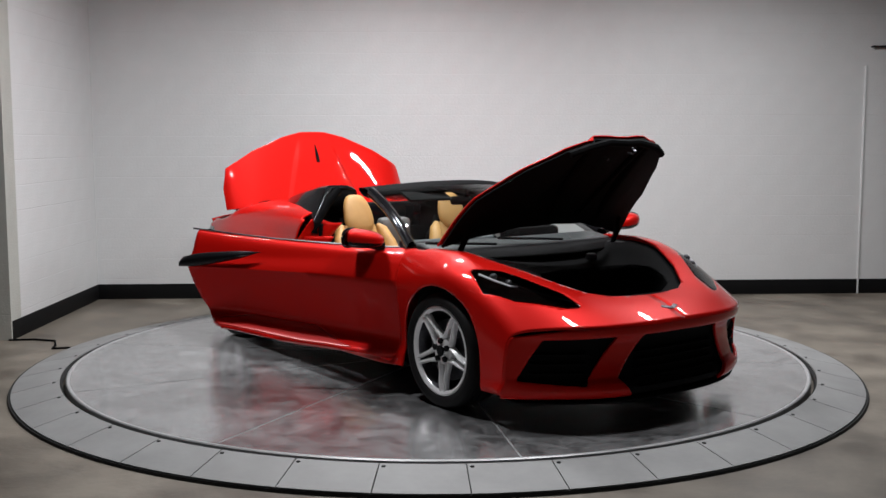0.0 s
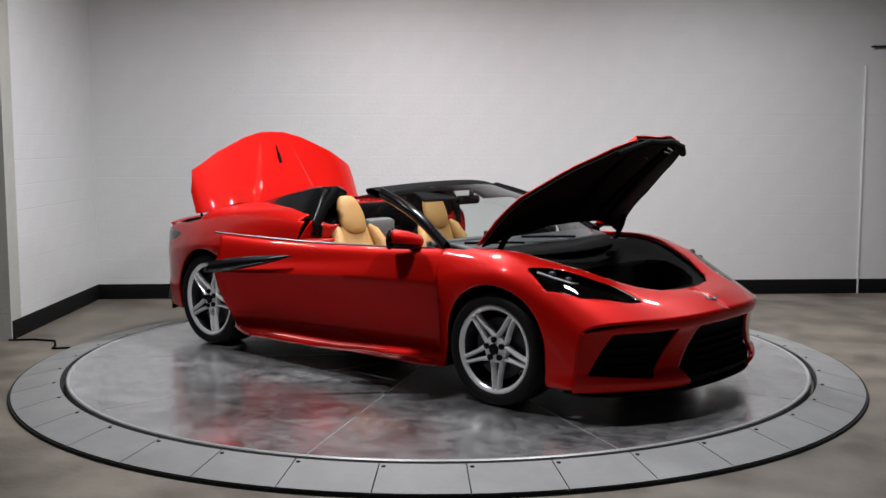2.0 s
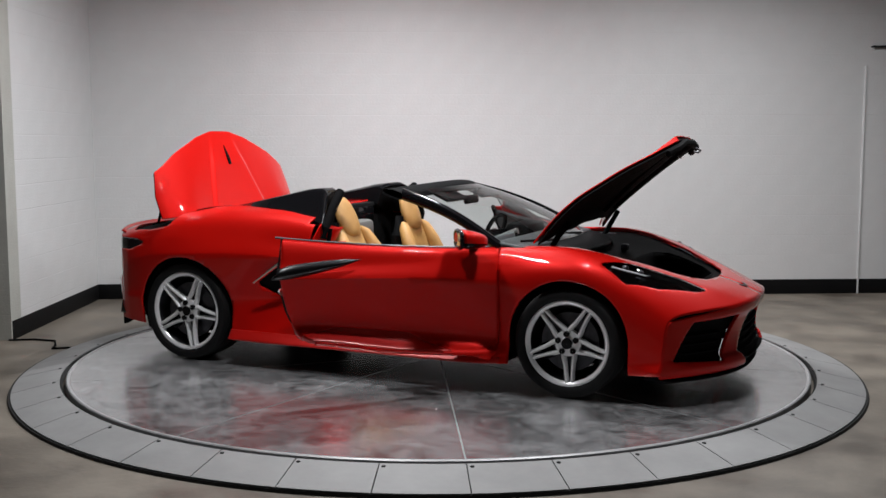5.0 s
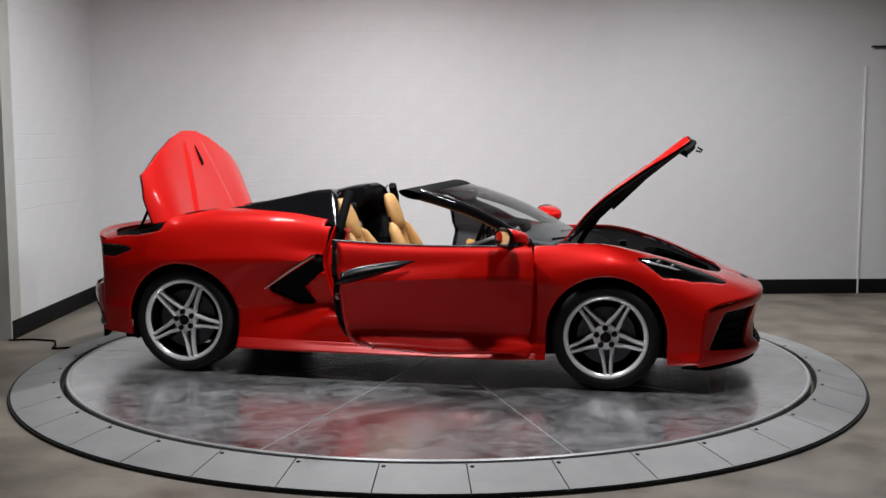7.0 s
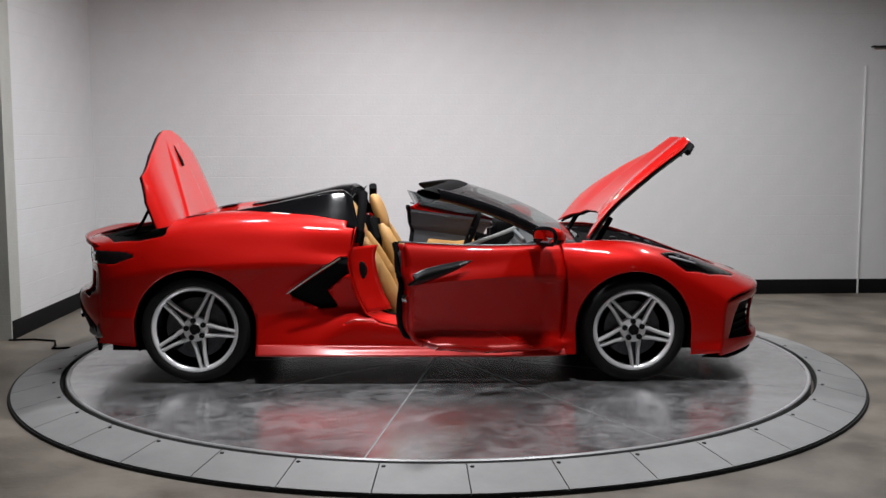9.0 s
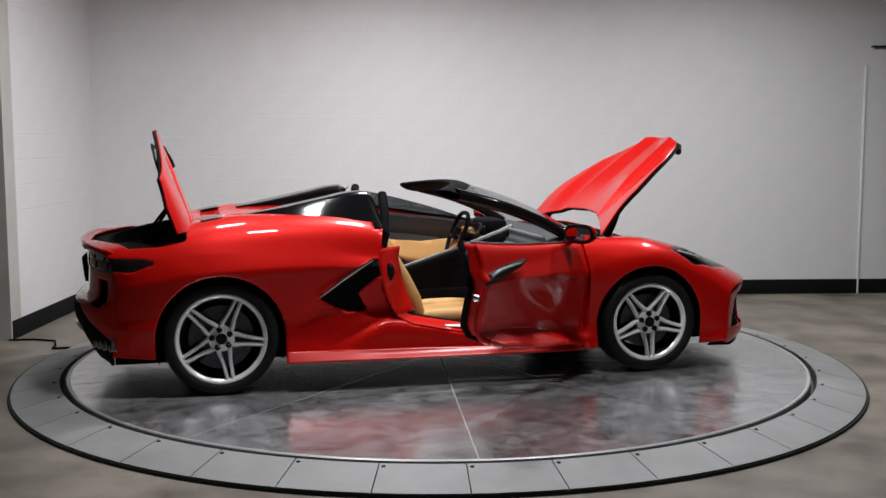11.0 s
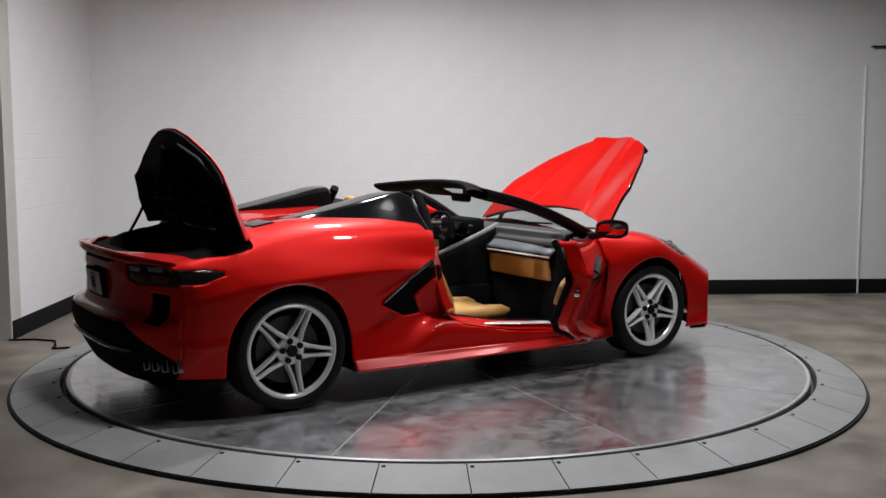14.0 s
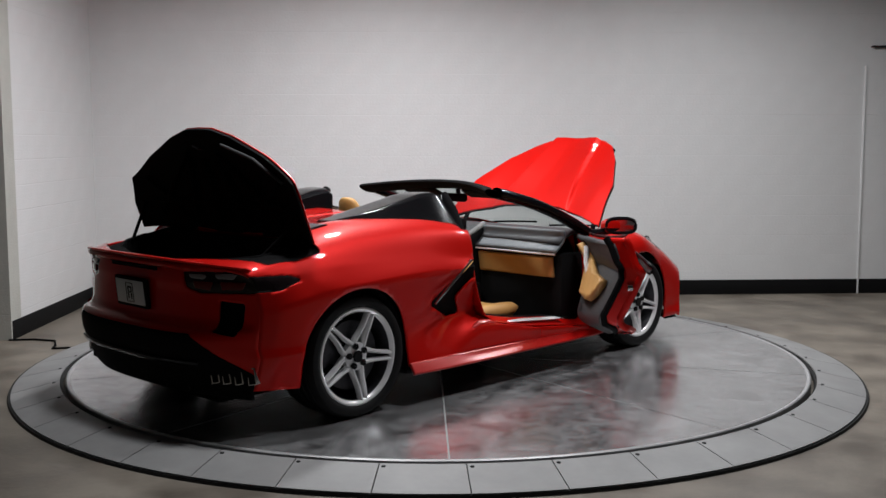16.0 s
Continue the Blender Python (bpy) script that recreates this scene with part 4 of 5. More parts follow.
TRIM = [(-0.37, 0.915), (-0.38, 0.78), (-0.34, 0.62), (-0.24, 0.46), (-0.08, 0.36), (0.06, 0.31), (0.80, 0.30), (0.86, 0.36), (0.88, 0.60), (0.85, 0.865)]
trim_half = clip(*BODY, lambda v: min(polygon_distance(v[0], v[2], TRIM), (v[3] - 3.0) * 0.1))
for side, sgn in enumerate((-1, 1)):
    door = doors[side]
    door.modifiers["thick"].thickness = 0.04

    def put(name, mesh, mat, label="", thick=0.0, sharp=40.0, side=side, door=door):
        vs, fs = mesh
        vs = mirrored(vs) if side else list(vs)
        vs = [tuple(door_turn(Vector(v[:3]), side)) for v in vs]
        ob = link_mesh(name, in_car(vs), fs, mat, door, label, sharp=sharp)
        if thick:
            sol = ob.modifiers.new("thick", "SOLIDIFY")
            sol.thickness, sol.offset = thick, -1
        return ob
    put("door_ledge", clip(*door_skin, f_ledge), RED_SHEEN, "red ledge with stronger sheen coat", 0.03)
    put("inner_trim", pushed(trim_half, 0, 0.095), GREY_TRIM, "dark grey inner door trim", 0.03)
    ARM = [(-0.15, 0.66), (-0.05, 0.56), (0.10, 0.50), (0.45, 0.50), (0.62, 0.66), (0.72, 0.82), (0.62, 0.83), (0.46, 0.70), (0.20, 0.66)]
    arm = clip(*BODY, lambda v: min(polygon_distance(v[0], v[2], ARM), (v[3] - 3.0) * 0.1))
    put("door_shut_face", grid(24, 4, shut_point), RED, "red door end face", 0.006)
    put("door_edge_seal", tube([(p[0] - 0.006, p[1], p[2]) for p in (shut_point(k / 12, 1.0) for k in range(13))], 0.020, 8), BLACK, "black rubber seal along the door edge")
    put("armrest", pushed(arm, 0, 0.135), TAN, "tan leather door armrest", 0.045)
    put("door_pull", tube([(0.42, -0.745, 0.60), (0.50, -0.735, 0.70), (0.56, -0.745, 0.80)], 0.018, 8), ALLOY, "satin metal door pull")
    put("switch_panel", grid(3, 3, lambda u, v: (0.14 + 0.2 * u, -0.76 + 0.03 * v, 0.585 + 0.01 * u)), ALLOY, thick=0.01)
    cone, cone_faces = revolve([(0.001, 0.0), (0.075, 0.0), (0.085, -0.012)], 28, axis="y")
    put("speaker_grille", ([(0.62 + v[0], -0.752 + v[1], 0.42 + v[2]) for v in cone], cone_faces), DARK_METAL)
    # handle blade over the air intake
    blade = grid(20, 10, lambda u, v: (-0.455 + 0.485 * u + 0.03 * (v - 0.5), -(0.930 + 0.030 * math.sin(math.pi * v) * min(1.0, (1 - u) * 4) + 0.012 * (1 - u)), 0.772 + 0.058 * u + (v - 0.5) * keyed(u, [(0, 0.06), (0.2, 0.08), (0.75, 0.052), (1.0, 0.010)])))
    put("handle", blade, SATIN_BLACK, "gloss black blade-shaped handle", 0.012)
    put("belt_strip", tube([(x, -keyed(x, LINES_Y[3]) + 0.004, keyed(x, LINES_Z[3]) + 0.003) for x in (-0.42, -0.2, 0.1, 0.4, 0.7, 0.88)], 0.006, 6), DARK_METAL)
    put("latch", ([(v[0] - 0.392, v[1] - 0.86, v[2] + 0.66) for v in revolve([(0.001, 0.0), (0.02, 0.0), (0.022, 0.03)], 16, axis="y")[0]], revolve([(0.001, 0.0), (0.02, 0.0), (0.022, 0.03)], 16, axis="y")[1]), CHROME)
    if side:
        put("window", grid(10, 8, lambda u, v: (-0.34 + 1.08 * u, -(0.80 - 0.10 * v), keyed(-0.34 + 1.08 * u, LINES_Z[3]) - 0.02 + v * (0.15 - 0.13 * u**2))), DARK_GLASS, "tinted side window", 0.004)
    # mirror
    mc = Vector((0.64, -0.985, 0.935))

    def shell(u, v):
        a, b = 2 * math.pi * u, math.pi * v
        k = (abs(math.cos(a)) ** 3 + abs(math.sin(a)) ** 3) ** (-1 / 3)
        sx = 0.17 if math.cos(b) > 0 else 0.03
        r = math.sin(b) ** 0.75 * k
        return (mc.x + sx * math.cos(b), mc.y + 0.104 * r * math.cos(a) + 0.05 * max(0.0, math.cos(b)), mc.z + 0.056 * r * math.sin(a) - 0.02 * max(0.0, math.cos(b)))

    def oval(a, ry, rz):
        k = (abs(math.cos(a)) ** 3 + abs(math.sin(a)) ** 3) ** (-1 / 3)
        return mc.y + ry * k * math.cos(a), mc.z + rz * k * math.sin(a)
    put("mirror", clip(*grid(28, 14, shell), lambda v: v[2] - mc.z + 0.016 + 0.1 * max(0.0, v[0] - mc.x)), RED, "red door mirror with black base")
    put("mirror_lower", clip(*grid(28, 14, shell), lambda v: mc.z - 0.016 - 0.1 * max(0.0, v[0] - mc.x) - v[2]), GLOSS_BLACK, "gloss black underside of the mirror")
    put("mirror_glass", grid(24, 4, lambda u, v: (mc.x - 0.031 + 0.20 * 0.088 * v * math.cos(2 * math.pi * u), *oval(2 * math.pi * u, 0.088 * v, 0.043 * v))), CHROME, "mirror glass")
    put("mirror_bezel", tube([(mc.x - 0.024 + 0.20 * 0.088 * math.cos(2 * math.pi * k / 28), *oval(2 * math.pi * k / 28, 0.093, 0.048)) for k in range(29)], 0.013, 8), GLOSS_BLACK)
    put("mirror_base", tube([(0.70, -0.93, 0.895), (0.73, -0.88, 0.882), (0.78, -0.83, 0.872)], [0.022, 0.024, 0.03], 8), GLOSS_BLACK)

# ---------------------------------------------------------------- windscreen
def screen(u, v):
    """u from the header down to the cowl, v across from -1 to 1."""
    xt, yt, zt = 0.36 - 0.20 * v * v, 0.60 * v, 1.205 - 0.04 * v * v
    xb, yb, zb = 1.12 - 0.20 * v * v, 0.80 * v, 0.862
    bow = 0.035 * math.sin(math.pi * u)
    return (xt + (xb - xt) * u + bow * 0.3, yt + (yb - yt) * u, zt + (zb - zt) * u + bow)


vs, fs = grid(16, 24, lambda a, b: screen(a, 2 * b - 1))
ws = link_mesh("windscreen", in_car(vs), fs, GLASS, car, "clear raked windscreen")
ws.visible_shadow = False
for sgn in (-1, 1):
    def pillar(u, v, sgn=sgn):
        p = Vector(screen(u * 0.985, sgn * 1.0))
        a = 2 * math.pi * v
        return (p.x + 0.012 * math.cos(a) - 0.01, p.y + sgn * (-0.004 + 0.044 * math.cos(a)), p.z + 0.040 * math.sin(a) - 0.008)
    vs, fs = grid(20, 12, pillar)
    link_mesh("screen_pillar", in_car(vs), fs, GLOSS_BLACK, car, "gloss black windscreen pillar")


def header(u, v):
    y = -0.615 + 1.23 * u
    s = y / 0.6
    a = 2 * math.pi * v
    x = 0.345 - 0.20 * s * s
    return (x - 0.04 + 0.085 * math.cos(a), y, 1.198 - 0.04 * s * s + 0.028 * math.sin(a) - 0.02 * math.cos(a))


vs, fs = grid(30, 14, header)
link_mesh("screen_header", in_car(vs), fs, BLACK, car, "gloss black windscreen header rail")
car_box("mirror_stem", 0.40, 0.43, -0.012, 0.012, 1.12, 1.18, BLACK)
car_box("rear_view_mirror", 0.365, 0.40, -0.115, 0.115, 1.07, 1.13, BLACK, bevel=0.02)
for sgn in (-1, 1):
    car_box("sun_visor", 0.30, 0.42, sgn * 0.30 - 0.17, sgn * 0.30 + 0.17, 1.145, 1.165, CLOTH, bevel=0.006, m=Matrix.Translation((0, 0, 0.135)) @ Matrix.Translation((0.36, 0, 1.0)) @ Matrix.Rotation(radians(24), 4, "Y") @ Matrix.Translation((-0.36, 0, -1.155)))

# ---------------------------------------------------------------- rear roof fairings
def fairing(u, v):
    """u from the rear tip forward, v across from the outer foot to the inner foot."""
    x = -1.22 + 0.87 * u
    top = keyed(u, [(0, 1.045), (0.25, 1.085), (0.6, 1.145), (0.85, 1.182), (0.95, 1.186), (1.0, 1.165)])
    yo = keyed(u, [(0, 0.54), (0.3, 0.66), (0.75, 0.735), (1.0, 0.765)])
    yi = keyed(u, [(0, 0.40), (0.4, 0.33), (1.0, 0.30)])
    zo = keyed(u, [(0, 1.03), (0.5, 1.022), (0.80, 0.99), (1.0, 0.945)])
    zi = 1.03
    pts = [(yo, zo), (yo - 0.065 * u - 0.01, zo + (top - zo) * 0.46), (yo - 0.13 * u - 0.02, zo + (top - zo) * 0.92), (yo - 0.165 * u - 0.03, top), (yi + 0.09 * u + 0.02, top - 0.004), (yi + 0.03 * u, zi + (top - zi) * 0.8), (yi, zi - 0.01)]
    k = v * (len(pts) - 1)
    i = min(int(k), len(pts) - 2)
    t = k - i
    g = lambda q, j: pts[max(0, min(len(pts) - 1, q))][j]
    y = 0.3 * spline(g(i - 1, 0), g(i, 0), g(i + 1, 0), g(i + 2, 0), t) + 0.7 * (g(i, 0) + (g(i + 1, 0) - g(i, 0)) * t)
    z = 0.3 * spline(g(i - 1, 1), g(i, 1), g(i + 1, 1), g(i + 2, 1), t) + 0.7 * (g(i, 1) + (g(i + 1, 1) - g(i, 1)) * t)
    return (x - 0.16 * v * u**3, -y, z)


panel("roof_fairing", grid(40, 36, fairing), GLOSS_BLACK, thick=0.014, label="black roof fairing behind the seat", sharp=18)
panel("fairing_front", ([fairing(0.985, k / 36) for k in range(37)] + [(-0.56, -0.52, 0.96)], [(k, k + 1, 37) for k in range(36)]), CLOTH, thick=0.004)
panel("rear_pillar", tube([(-0.335, -0.565, 1.165), (-0.338, -0.655, 1.07), (-0.35, -0.74, 0.93), (-0.36, -0.755, 0.86)], [0.030, 0.030, 0.028, 0.024], 10), BLACK, thick=0)
panel("fairing_seam", tube([(-0.51, -0.715, 1.0), (-0.44, -0.66, 1.09), (-0.385, -0.60, 1.165)], 0.004, 6), GREY_TRIM, thick=0)
car_box("rear_window", -0.54, -0.525, -0.27, 0.27, 0.86, 1.02, GLOSS_BLACK, bevel=0.006)
car_box("bulkhead_rail", -0.62, -0.54, -0.58, 0.58, 0.995, 1.045, CLOTH, bevel=0.015)
panel("deck_vent", grid(6, 8, lambda u, v: (-1.47 + 0.13 * u, -(0.40 + 0.24 * v), keyed(-1.47 + 0.13 * u, LINES_Z[2]) + 0.004)), GLOSS_BLACK, thick=0.006)

# ---------------------------------------------------------------- cabin
car_box("cabin_floor", -0.52, 1.04, -0.76, 0.76, 0.19, 0.225, CARPET)
for sgn in (-1, 1):
    car_box("sill_inner", -0.50, 1.0, sgn * 0.735 - 0.03, sgn * 0.735 + 0.03, 0.19, 0.285, CARPET, bevel=0.012)


def make_seat(y0, recline=0.30, setback=0.0):
    """One bucket seat with its bolsters."""
    def lean(z):
        return -0.07 - setback - recline * max(0.0, z - 0.34) / 0.78

    def cushion(u, v):
        a = 2 * math.pi * v
        x = -0.16 - setback + (0.54 + setback) * u
        w = 0.215 * min(1, (1.0 - u) * 6 + 0.55) ** 0.5
        h = 0.075 * min(1.0, (1.0 - u) * 5 + 0.25) ** 0.5
        c, s_ = math.cos(a), math.sin(a)
        k = (abs(c) ** 4 + abs(s_) ** 4) ** -0.25
        dip = 0.028 * (1 - min(1.0, abs(c * k)) ** 2) if s_ > 0 else 0
        return (x, y0 + w * c * k, 0.315 + 0.03 * u + h * s_ * k - dip)
    vs, fs = grid(16, 28, cushion)
    fs.append(tuple((16 * 29) + k for k in range(28)))
    seat = link_mesh("seat", in_car(vs), fs, TAN, car, "tan leather bucket seat with high backrest")

    def back(u, v):
        a = 2 * math.pi * v
        z = 0.34 + 0.56 * u
        w = keyed(u, [(0, 0.15), (0.6, 0.155), (1.0, 0.13)])
        c, s_ = math.cos(a), math.sin(a)
        k = (abs(c) ** 4 + abs(s_) ** 4) ** -0.25
        return (lean(z) - 0.02 + 0.045 * s_ * k, y0 + w * c * k, z)
    vs, fs = grid(14, 24, back)
    link_mesh("backrest", in_car(vs), fs, TAN, seat)
    for sgn in (-1, 1):
        pts = [(lean(z) + 0.05 * f, y0 + sgn * yy, z) for z, yy, f in ((0.36, 0.20, 1.0), (0.48, 0.215, 1.1), (0.62, 0.22, 0.9), (0.76, 0.205, 0.5), (0.86, 0.175, 0.2), (0.90, 0.15, 0.0))]
        vs, fs = tube(pts, [0.05, 0.06, 0.058, 0.052, 0.040, 0.015], 14)
        link_mesh("side_bolster", in_car(vs), fs, TAN, seat, sharp=60)
        pts = [(x, y0 + sgn * 0.205, 0.36 + 0.02 * x) for x in (-0.10, 0.05, 0.2, 0.32, 0.38)]
        vs, fs = tube(pts, [0.045, 0.055, 0.055, 0.045, 0.015], 12)
        link_mesh("thigh_bolster", in_car(vs), fs, TAN, seat, sharp=60)

    def head(u, v):
        a, b = 2 * math.pi * v, math.pi * u
        w = 0.118 - 0.018 * math.cos(b)
        r = max(math.sin(b), 0.0) ** 0.55
        return (lean(0.98 + 0.13 * math.cos(b)) + 0.01 + 0.052 * r * math.sin(a), y0 + w * r * math.cos(a), 0.98 + 0.135 * math.cos(b))
    vs, fs = grid(16, 24, head)
    link_mesh("headrest", in_car(vs), fs, TAN, seat, "tan egg-shaped headrest", sharp=60)
    for sgn in (-1, 1):
        vs, fs = tube([(lean(0.9) - 0.03, y0 + sgn * 0.17, 0.50), (lean(0.9) - 0.045, y0 + sgn * 0.16, 0.80), (lean(0.95) - 0.03, y0 + sgn * 0.09, 0.93)], 0.045, 10)
        link_mesh("seat_shell", in_car(vs), fs, BLACK, seat)
    car_box("seat_rail", -0.12, 0.30, y0 - 0.19, y0 + 0.19, 0.22, 0.27, BLACK, seat)
    car_box("seat_valance", -0.10, 0.345, y0 - 0.235, y0 + 0.235, 0.25, 0.315, BLACK, seat, bevel=0.02)
    return seat


make_seat(-0.375, 0.32, 0.075)
make_seat(0.375, 0.26)

for sgn in (-1, 1):
    car_box("quarter_trim", -0.60, -0.36, sgn * 0.675 - 0.01, sgn * 0.675 + 0.01, 0.40, 0.94, CLOTH)

# dash: main body, passenger pad, glove panel
def dash_top(u, v):
    y = -0.74 + 1.48 * u
    x = 1.06 - 0.40 * v
    return (x - 0.03 * (y / 0.74) ** 2, y, 0.855 + 0.030 * math.sin(math.pi * v) - 0.05 * v**4)


vs, fs = grid(24, 12, dash_top)
link_mesh("dashboard", in_car(vs), fs, GREY_TRIM, car, "dark dashboard top").modifiers.new("thick", "SOLIDIFY").thickness = 0.03
vs, fs = grid(16, 10, lambda u, v: (lambda y: (0.70 - 0.10 * v + 0.05 * math.sin(math.pi * v), y, 0.885 - 0.155 * v))(-0.745 + 0.76 * u))
link_mesh("dash_pad", in_car(vs), fs, material("grey_leather", (0.13, 0.145, 0.155), 0.38, bump=0.2, bump_scale=220), car, "grey leather passenger dash pad").modifiers.new("thick", "SOLIDIFY").thickness = 0.02
vs, fs = tube([(0.600, -0.735, 0.722), (0.592, -0.35, 0.722), (0.60, 0.02, 0.722)], 0.008, 8)
link_mesh("dash_strip", in_car(vs), fs, ALLOY, car, "bright dash trim strip")
vs, fs = grid(12, 8, lambda u, v: (0.63 + 0.02 * v, -0.70 + 0.68 * u, 0.70 - 0.14 * v))
link_mesh("glove_panel", in_car(vs), fs, TAN, car, "tan leather glove box panel").modifiers.new("thick", "SOLIDIFY").thickness = 0.02
car_box("lower_dash", 0.66, 1.02, -0.75, 0.75, 0.22, 0.72, CARPET)
car_box("instrument_hood", 0.56, 0.74, 0.20, 0.56, 0.80, 0.925, BLACK, bevel=0.03)
car_box("instrument_screen", 0.552, 0.562, 0.24, 0.52, 0.815, 0.90, GLOSS_BLACK, bevel=0.004)
car_box("centre_screen", 0.53, 0.55, 0.02, 0.23, 0.76, 0.89, GLOSS_BLACK, bevel=0.006, m=Matrix.Translation((0.54, 0.12, 0)) @ Matrix.Rotation(radians(-20), 4, "Z") @ Matrix.Translation((-0.54, -0.12, 0)))
PALE_TRIM = material("pale_grey_trim", (0.16, 0.16, 0.155), 0.45, bump=0.15, bump_scale=250)
car_box("rear_console", -0.56, -0.44, -0.13, 0.13, 0.72, 0.93, PALE_TRIM, bevel=0.035, label="grey moulded trim between the seats")
# dividing wall from the dash down to the console
vs, fs = grid(24, 10, lambda u, v: (0.72 - 0.86 * u, 0.02 - 0.05 * u, (0.885 - 0.28 * u ** 0.9) * (1 - v) + 0.22 * v))
link_mesh("console_wall", in_car(vs), fs, BLACK, car, "black console side wall").modifiers.new("thick", "SOLIDIFY").thickness = 0.02
vs, fs = tube([(0.72 - 0.86 * u, 0.02 - 0.05 * u, 0.885 - 0.28 * u ** 0.9 + 0.005) for u in [k / 12 for k in range(13)]], [0.022 - 0.008 * k / 12 for k in range(13)], 10)
link_mesh("console_ridge", in_car(vs), fs, PALE_TRIM, car, "grey padded console ridge")
car_box("console", -0.45, 0.62, -0.06, 0.14, 0.22, 0.47, BLACK, bevel=0.03)
car_box("console_lid", -0.40, -0.05, -0.055, 0.135, 0.47, 0.535, TAN, bevel=0.02)
vs, fs = grid(10, 6, lambda u, v: (0.60 + 0.30 * u, 0.745 - 0.05 * v, 0.80 - 0.3 * v))
link_mesh("kick_panel", in_car(vs), fs, TAN, car)
# steering wheel
SW = Matrix.Translation((0.40, 0.37, 0.815)) @ Matrix.Rotation(radians(-68), 4, "Y")


def rim_point(a):
    k = (abs(math.cos(a)) ** 2.7 + abs(math.sin(a)) ** 2.7) ** (-1 / 2.7)
    return SW @ Vector((0.165 * k * math.cos(a), 0.172 * k * math.sin(a), 0))


vs, fs = tube([rim_point(2 * math.pi * k / 40) for k in range(41)], 0.016, 10)
sw = link_mesh("steering_wheel", in_car(vs), fs, BLACK, car, "squared black leather steering wheel")
bm = bmesh.new()
box(bm, -0.05, 0.05, -0.06, 0.06, -0.01, 0.03, 0.02)
bmesh.ops.transform(bm, matrix=Matrix.Translation((-CX, -CY, 0)) @ SW, verts=bm.verts)
part("wheel_boss", bm, BLACK, sw)
for sgn in (-1, 1):
    vs, fs = tube([SW @ Vector((-0.01, sgn * 0.05, 0.0)), SW @ Vector((-0.03, sgn * 0.165, 0.0))], 0.014, 8)
    link_mesh("wheel_spoke", in_car(vs), fs, DARK_METAL, sw)
vs, fs = tube([(0.43, 0.37, 0.80), (0.66, 0.37, 0.74)], 0.035, 10)
link_mesh("steering_column", in_car(vs), fs, BLACK, sw)

# ---------------------------------------------------------------- walls
BACK_A, BACK_B = Vector((-3.40, 3.01, 0)), Vector((7.2, 3.43, 0))
LEFT_A = Vector((-3.385, 0.885, 0))
CEIL_Z = 3.6


def block_wall(name, a, b, label, mat, course=0.203, length=0.406, separate=300, zc=1.2, xc=0.5, thick=0.2, base=True):
    """A block wall that runs from a to b on the floor, its face on the right hand of that way."""
    run = b - a
    n = run.normalized()
    out = Vector((n.y, -n.x, 0))
    L = run.length
    root = Matrix((( n.x, -out.x, 0, a.x), (n.y, -out.y, 0, a.y), (0, 0, 1, 0), (0, 0, 0, 1)))
    bm = bmesh.new()
    box(bm, 0, L, 0.0016, thick, FLOOR_Z, CEIL_Z)
    wall = part(name, bm, mat)
    wall.matrix_world = root
    tagged(wall, label, "wall", kind="structure")
    meshes, pieces, k = {}, [], 0
    z = FLOOR_Z + 0.0
    while z < CEIL_Z - 0.01:
        h = min(course, CEIL_Z - z)
        x = -length / 2 if k % 2 else 0.0
        while x < L - 0.001:
            x0, x1 = max(x, 0.0), min(x + length, L)
            if x1 - x0 > 0.02:
                pieces.append((x0, x1 - x0, z, h))
            x += length
        z += course
        k += 1
    pieces.sort(key=lambda p: (abs(p[2] - zc) > 0.9, abs(p[0] / L - xc)))
    rest_v, rest_f = [], []
    for i, (x0, w, z0, h) in enumerate(pieces):
        wear = int(4 * (math.sin(z0 * 91.7 + int(x0 / 1.3) * 37.3) * 43758.5 % 1.0))
        g, d, e, gx, ex = 0.0004, (0.0003, 0.0004, 0.0006, 0.0014)[wear], 0.004, 0.0001, 0.0
        vs = [(gx, d * 2, g), (w - gx, d * 2, g), (w - gx, d * 2, h - g), (gx, d * 2, h - g), (gx + ex, 0, g + e), (w - gx - ex, 0, g + e), (w - gx - ex, 0, h - g - e), (gx + ex, 0, h - g - e)]
        fs = [(4, 5, 6, 7), (0, 1, 5, 4), (2, 3, 7, 6)]
        if i < separate:
            key = (round(w, 3), round(h, 3), wear)
            if key not in meshes:
                me = bpy.data.meshes.new("block")
                me.from_pydata(vs, [], fs)
                me.materials.append(mat)
                meshes[key] = me
            ob = new("block", meshes[key])
            ob.parent = wall
            ob.location = (x0, 0, z0)
        else:
            m = len(rest_v)
            rest_v += [(v[0] + x0, v[1], v[2] + z0) for v in vs]
            rest_f += [tuple(q + m for q in f) for f in fs]
    if rest_v:
        me = bpy.data.meshes.new("far_blocks")
        me.from_pydata(rest_v, [], rest_f)
        me.materials.append(mat)
        ob = new("far_blocks", me)
        ob.parent = wall
        tagged(ob, kind="stuff")
    if base:
        bm = bmesh.new()
        box(bm, 0, L, -0.008, 0.003, FLOOR_Z, FLOOR_Z + 0.150, 0.002)
        bb = part("baseboard", bm, BASE_VINYL)
        bb.matrix_world = root
        tagged(bb, "black vinyl cove base along the wall", "baseboard", kind="structure")
    return wall, root


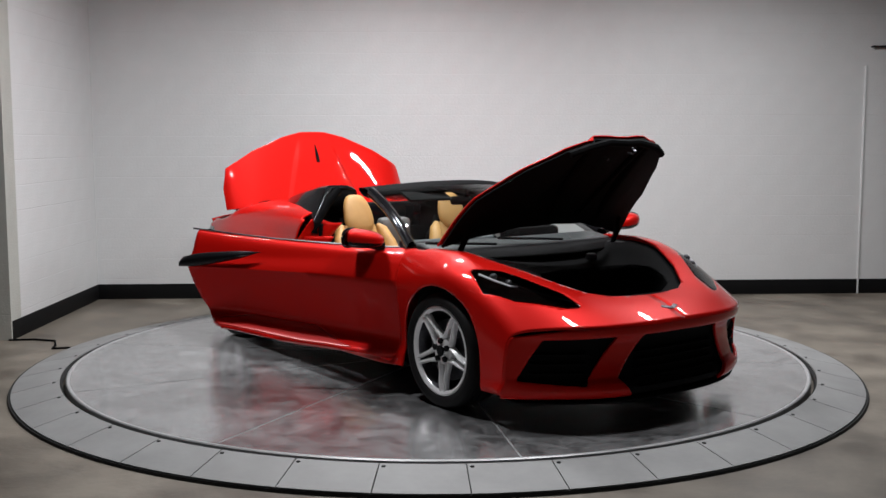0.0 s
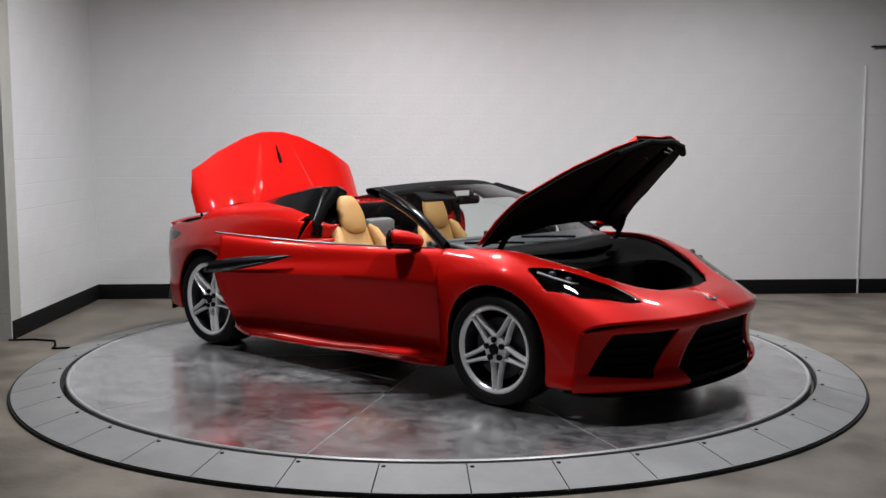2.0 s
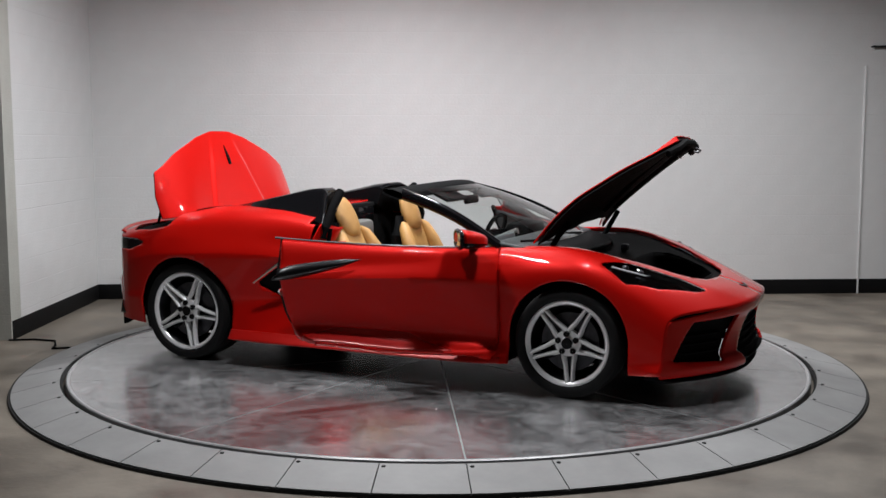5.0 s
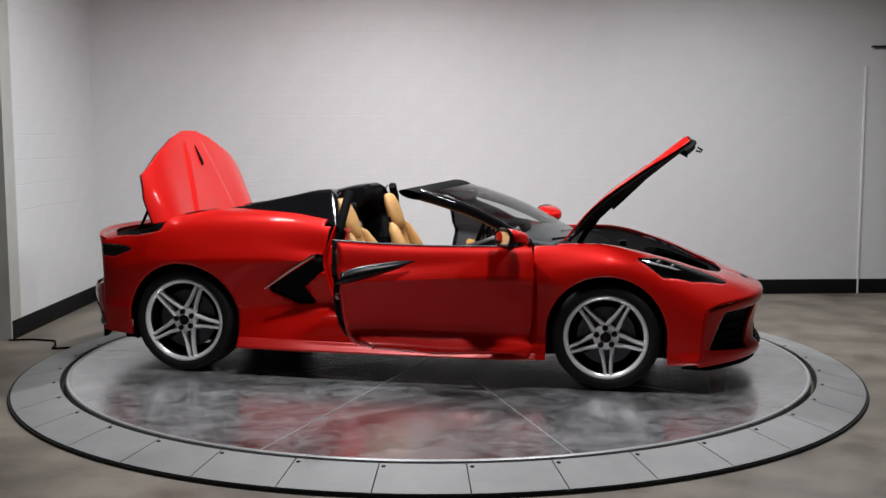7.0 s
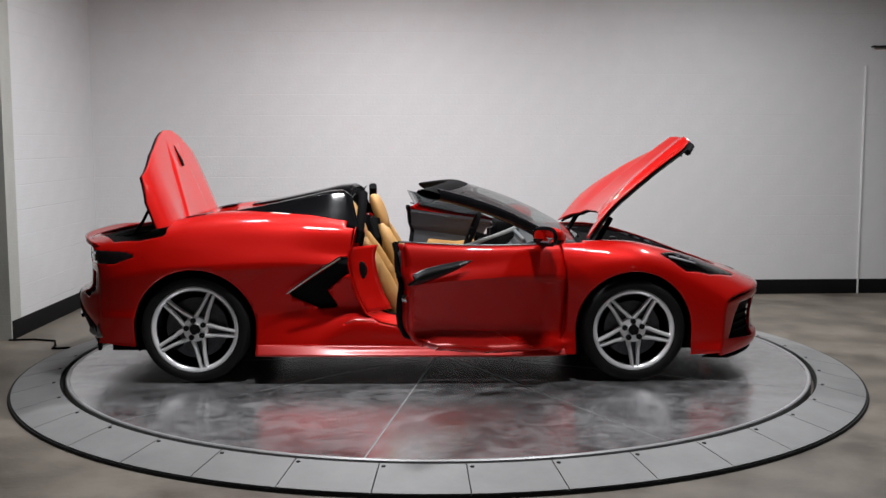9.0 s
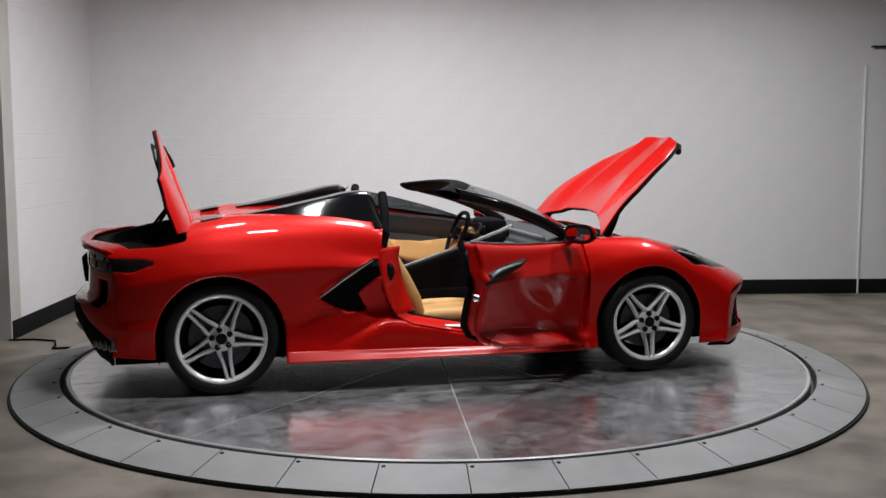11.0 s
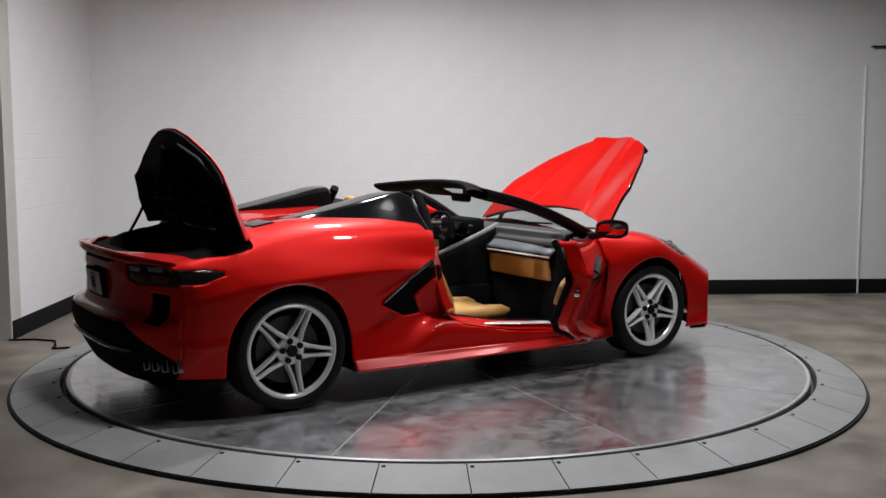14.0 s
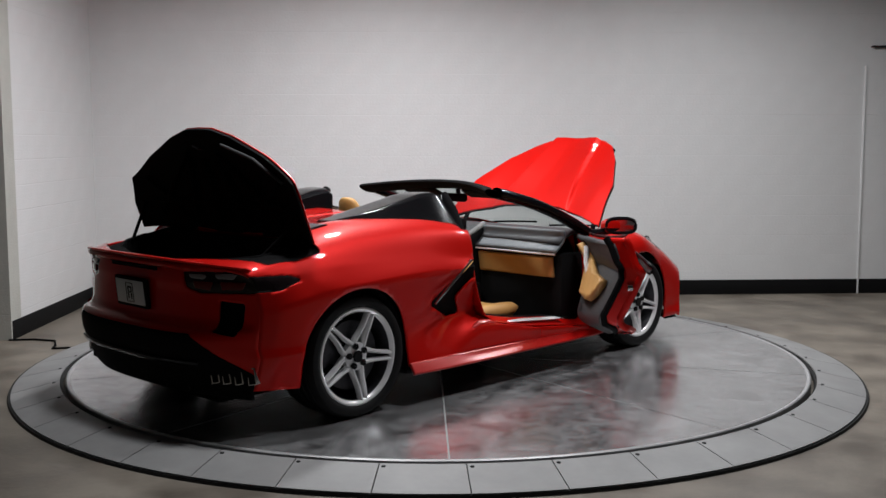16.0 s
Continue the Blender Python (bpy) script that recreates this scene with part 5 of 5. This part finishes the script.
wall_back, root_back = block_wall("wall_back", BACK_A, BACK_B, "white painted concrete block wall", WHITE_WALL, xc=0.32)
wall_left, root_left = block_wall("wall_left", LEFT_A, BACK_A, "white painted concrete block side wall", WHITE_WALL, separate=90)
RAW_BLOCK = material("greenish_block", (0.50, 0.50, 0.46), 0.7, vary=0.1, scale=3, bump=0.4, bump_scale=60)
block_wall("wall_return", Vector((-7.2, 0.865, 0)), LEFT_A + Vector((0, -0.02, 0)), "bare pale grey concrete block wall end", RAW_BLOCK, separate=60, xc=1.0, base=False)
UNSEEN_DARK = material("unseen_wall_dark", (0.10, 0.10, 0.10), 0.7, vary=0.1)
UNSEEN_GREY = material("unseen_wall_grey", (0.25, 0.25, 0.25), 0.7, vary=0.1)
# plain unseen walls added to close the room, kept dark to limit fill light
for name, x0, x1, y0, y1 in (("unseen_wall_left", -7.4, -7.2, -10.2, 0.86), ("unseen_wall_right", 7.2, 7.4, -10.2, 3.6), ("unseen_wall_behind", -7.4, 7.4, -10.4, -10.2)):
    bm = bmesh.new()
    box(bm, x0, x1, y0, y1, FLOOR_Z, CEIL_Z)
    tagged(part(name, bm, UNSEEN_GREY if name == "unseen_wall_behind" else UNSEEN_DARK), "plain unseen wall added to close the room", "wall", kind="structure")
# conduit strip and a small dark bracket on the back wall
bm = bmesh.new()
box(bm, 7.715, 7.733, -0.016, 0.002, FLOOR_Z, 2.25, 0.004)
strip = part("cover_strip", bm, WHITE_WALL)
strip.matrix_world = root_back
tagged(strip, "thin white vertical cover strip on the wall", "conduit")
bm = bmesh.new()
box(bm, 7.77, 8.2, -0.05, 0.002, 2.435, 2.452, 0.003)
shelf = part("wall_bracket", bm, DARK_METAL)
shelf.matrix_world = root_back
tagged(shelf, "thin dark metal bracket fixed high on the wall", "bracket")
# cable on the floor by the wall's end
vs, fs = tube([(-3.40, 0.84, FLOOR_Z + 0.008), (-3.2, 0.86, FLOOR_Z + 0.008), (-3.02, 0.80, FLOOR_Z + 0.008), (-2.95, 0.62, FLOOR_Z + 0.008), (-2.93, 0.50, FLOOR_Z + 0.008), (-2.80, 0.53, FLOOR_Z + 0.008)], 0.008, 8)
tagged(link_mesh("power_cable", vs, fs, BLACK), "black power cable on the concrete floor", "cable")


# ---------------------------------------------------------------- motion of the platform and the car
def motions():
    times = [0.5 * k for k in range(33)]
    walk(disc, [(t, Matrix.Translation(PLATFORM) @ pose(0, 0, 0, 0, 0, heading(t))) for t in times])
    walk(car, [(t, pose(0, 0, 0, 0, 0, heading(t))) for t in times])


motions()
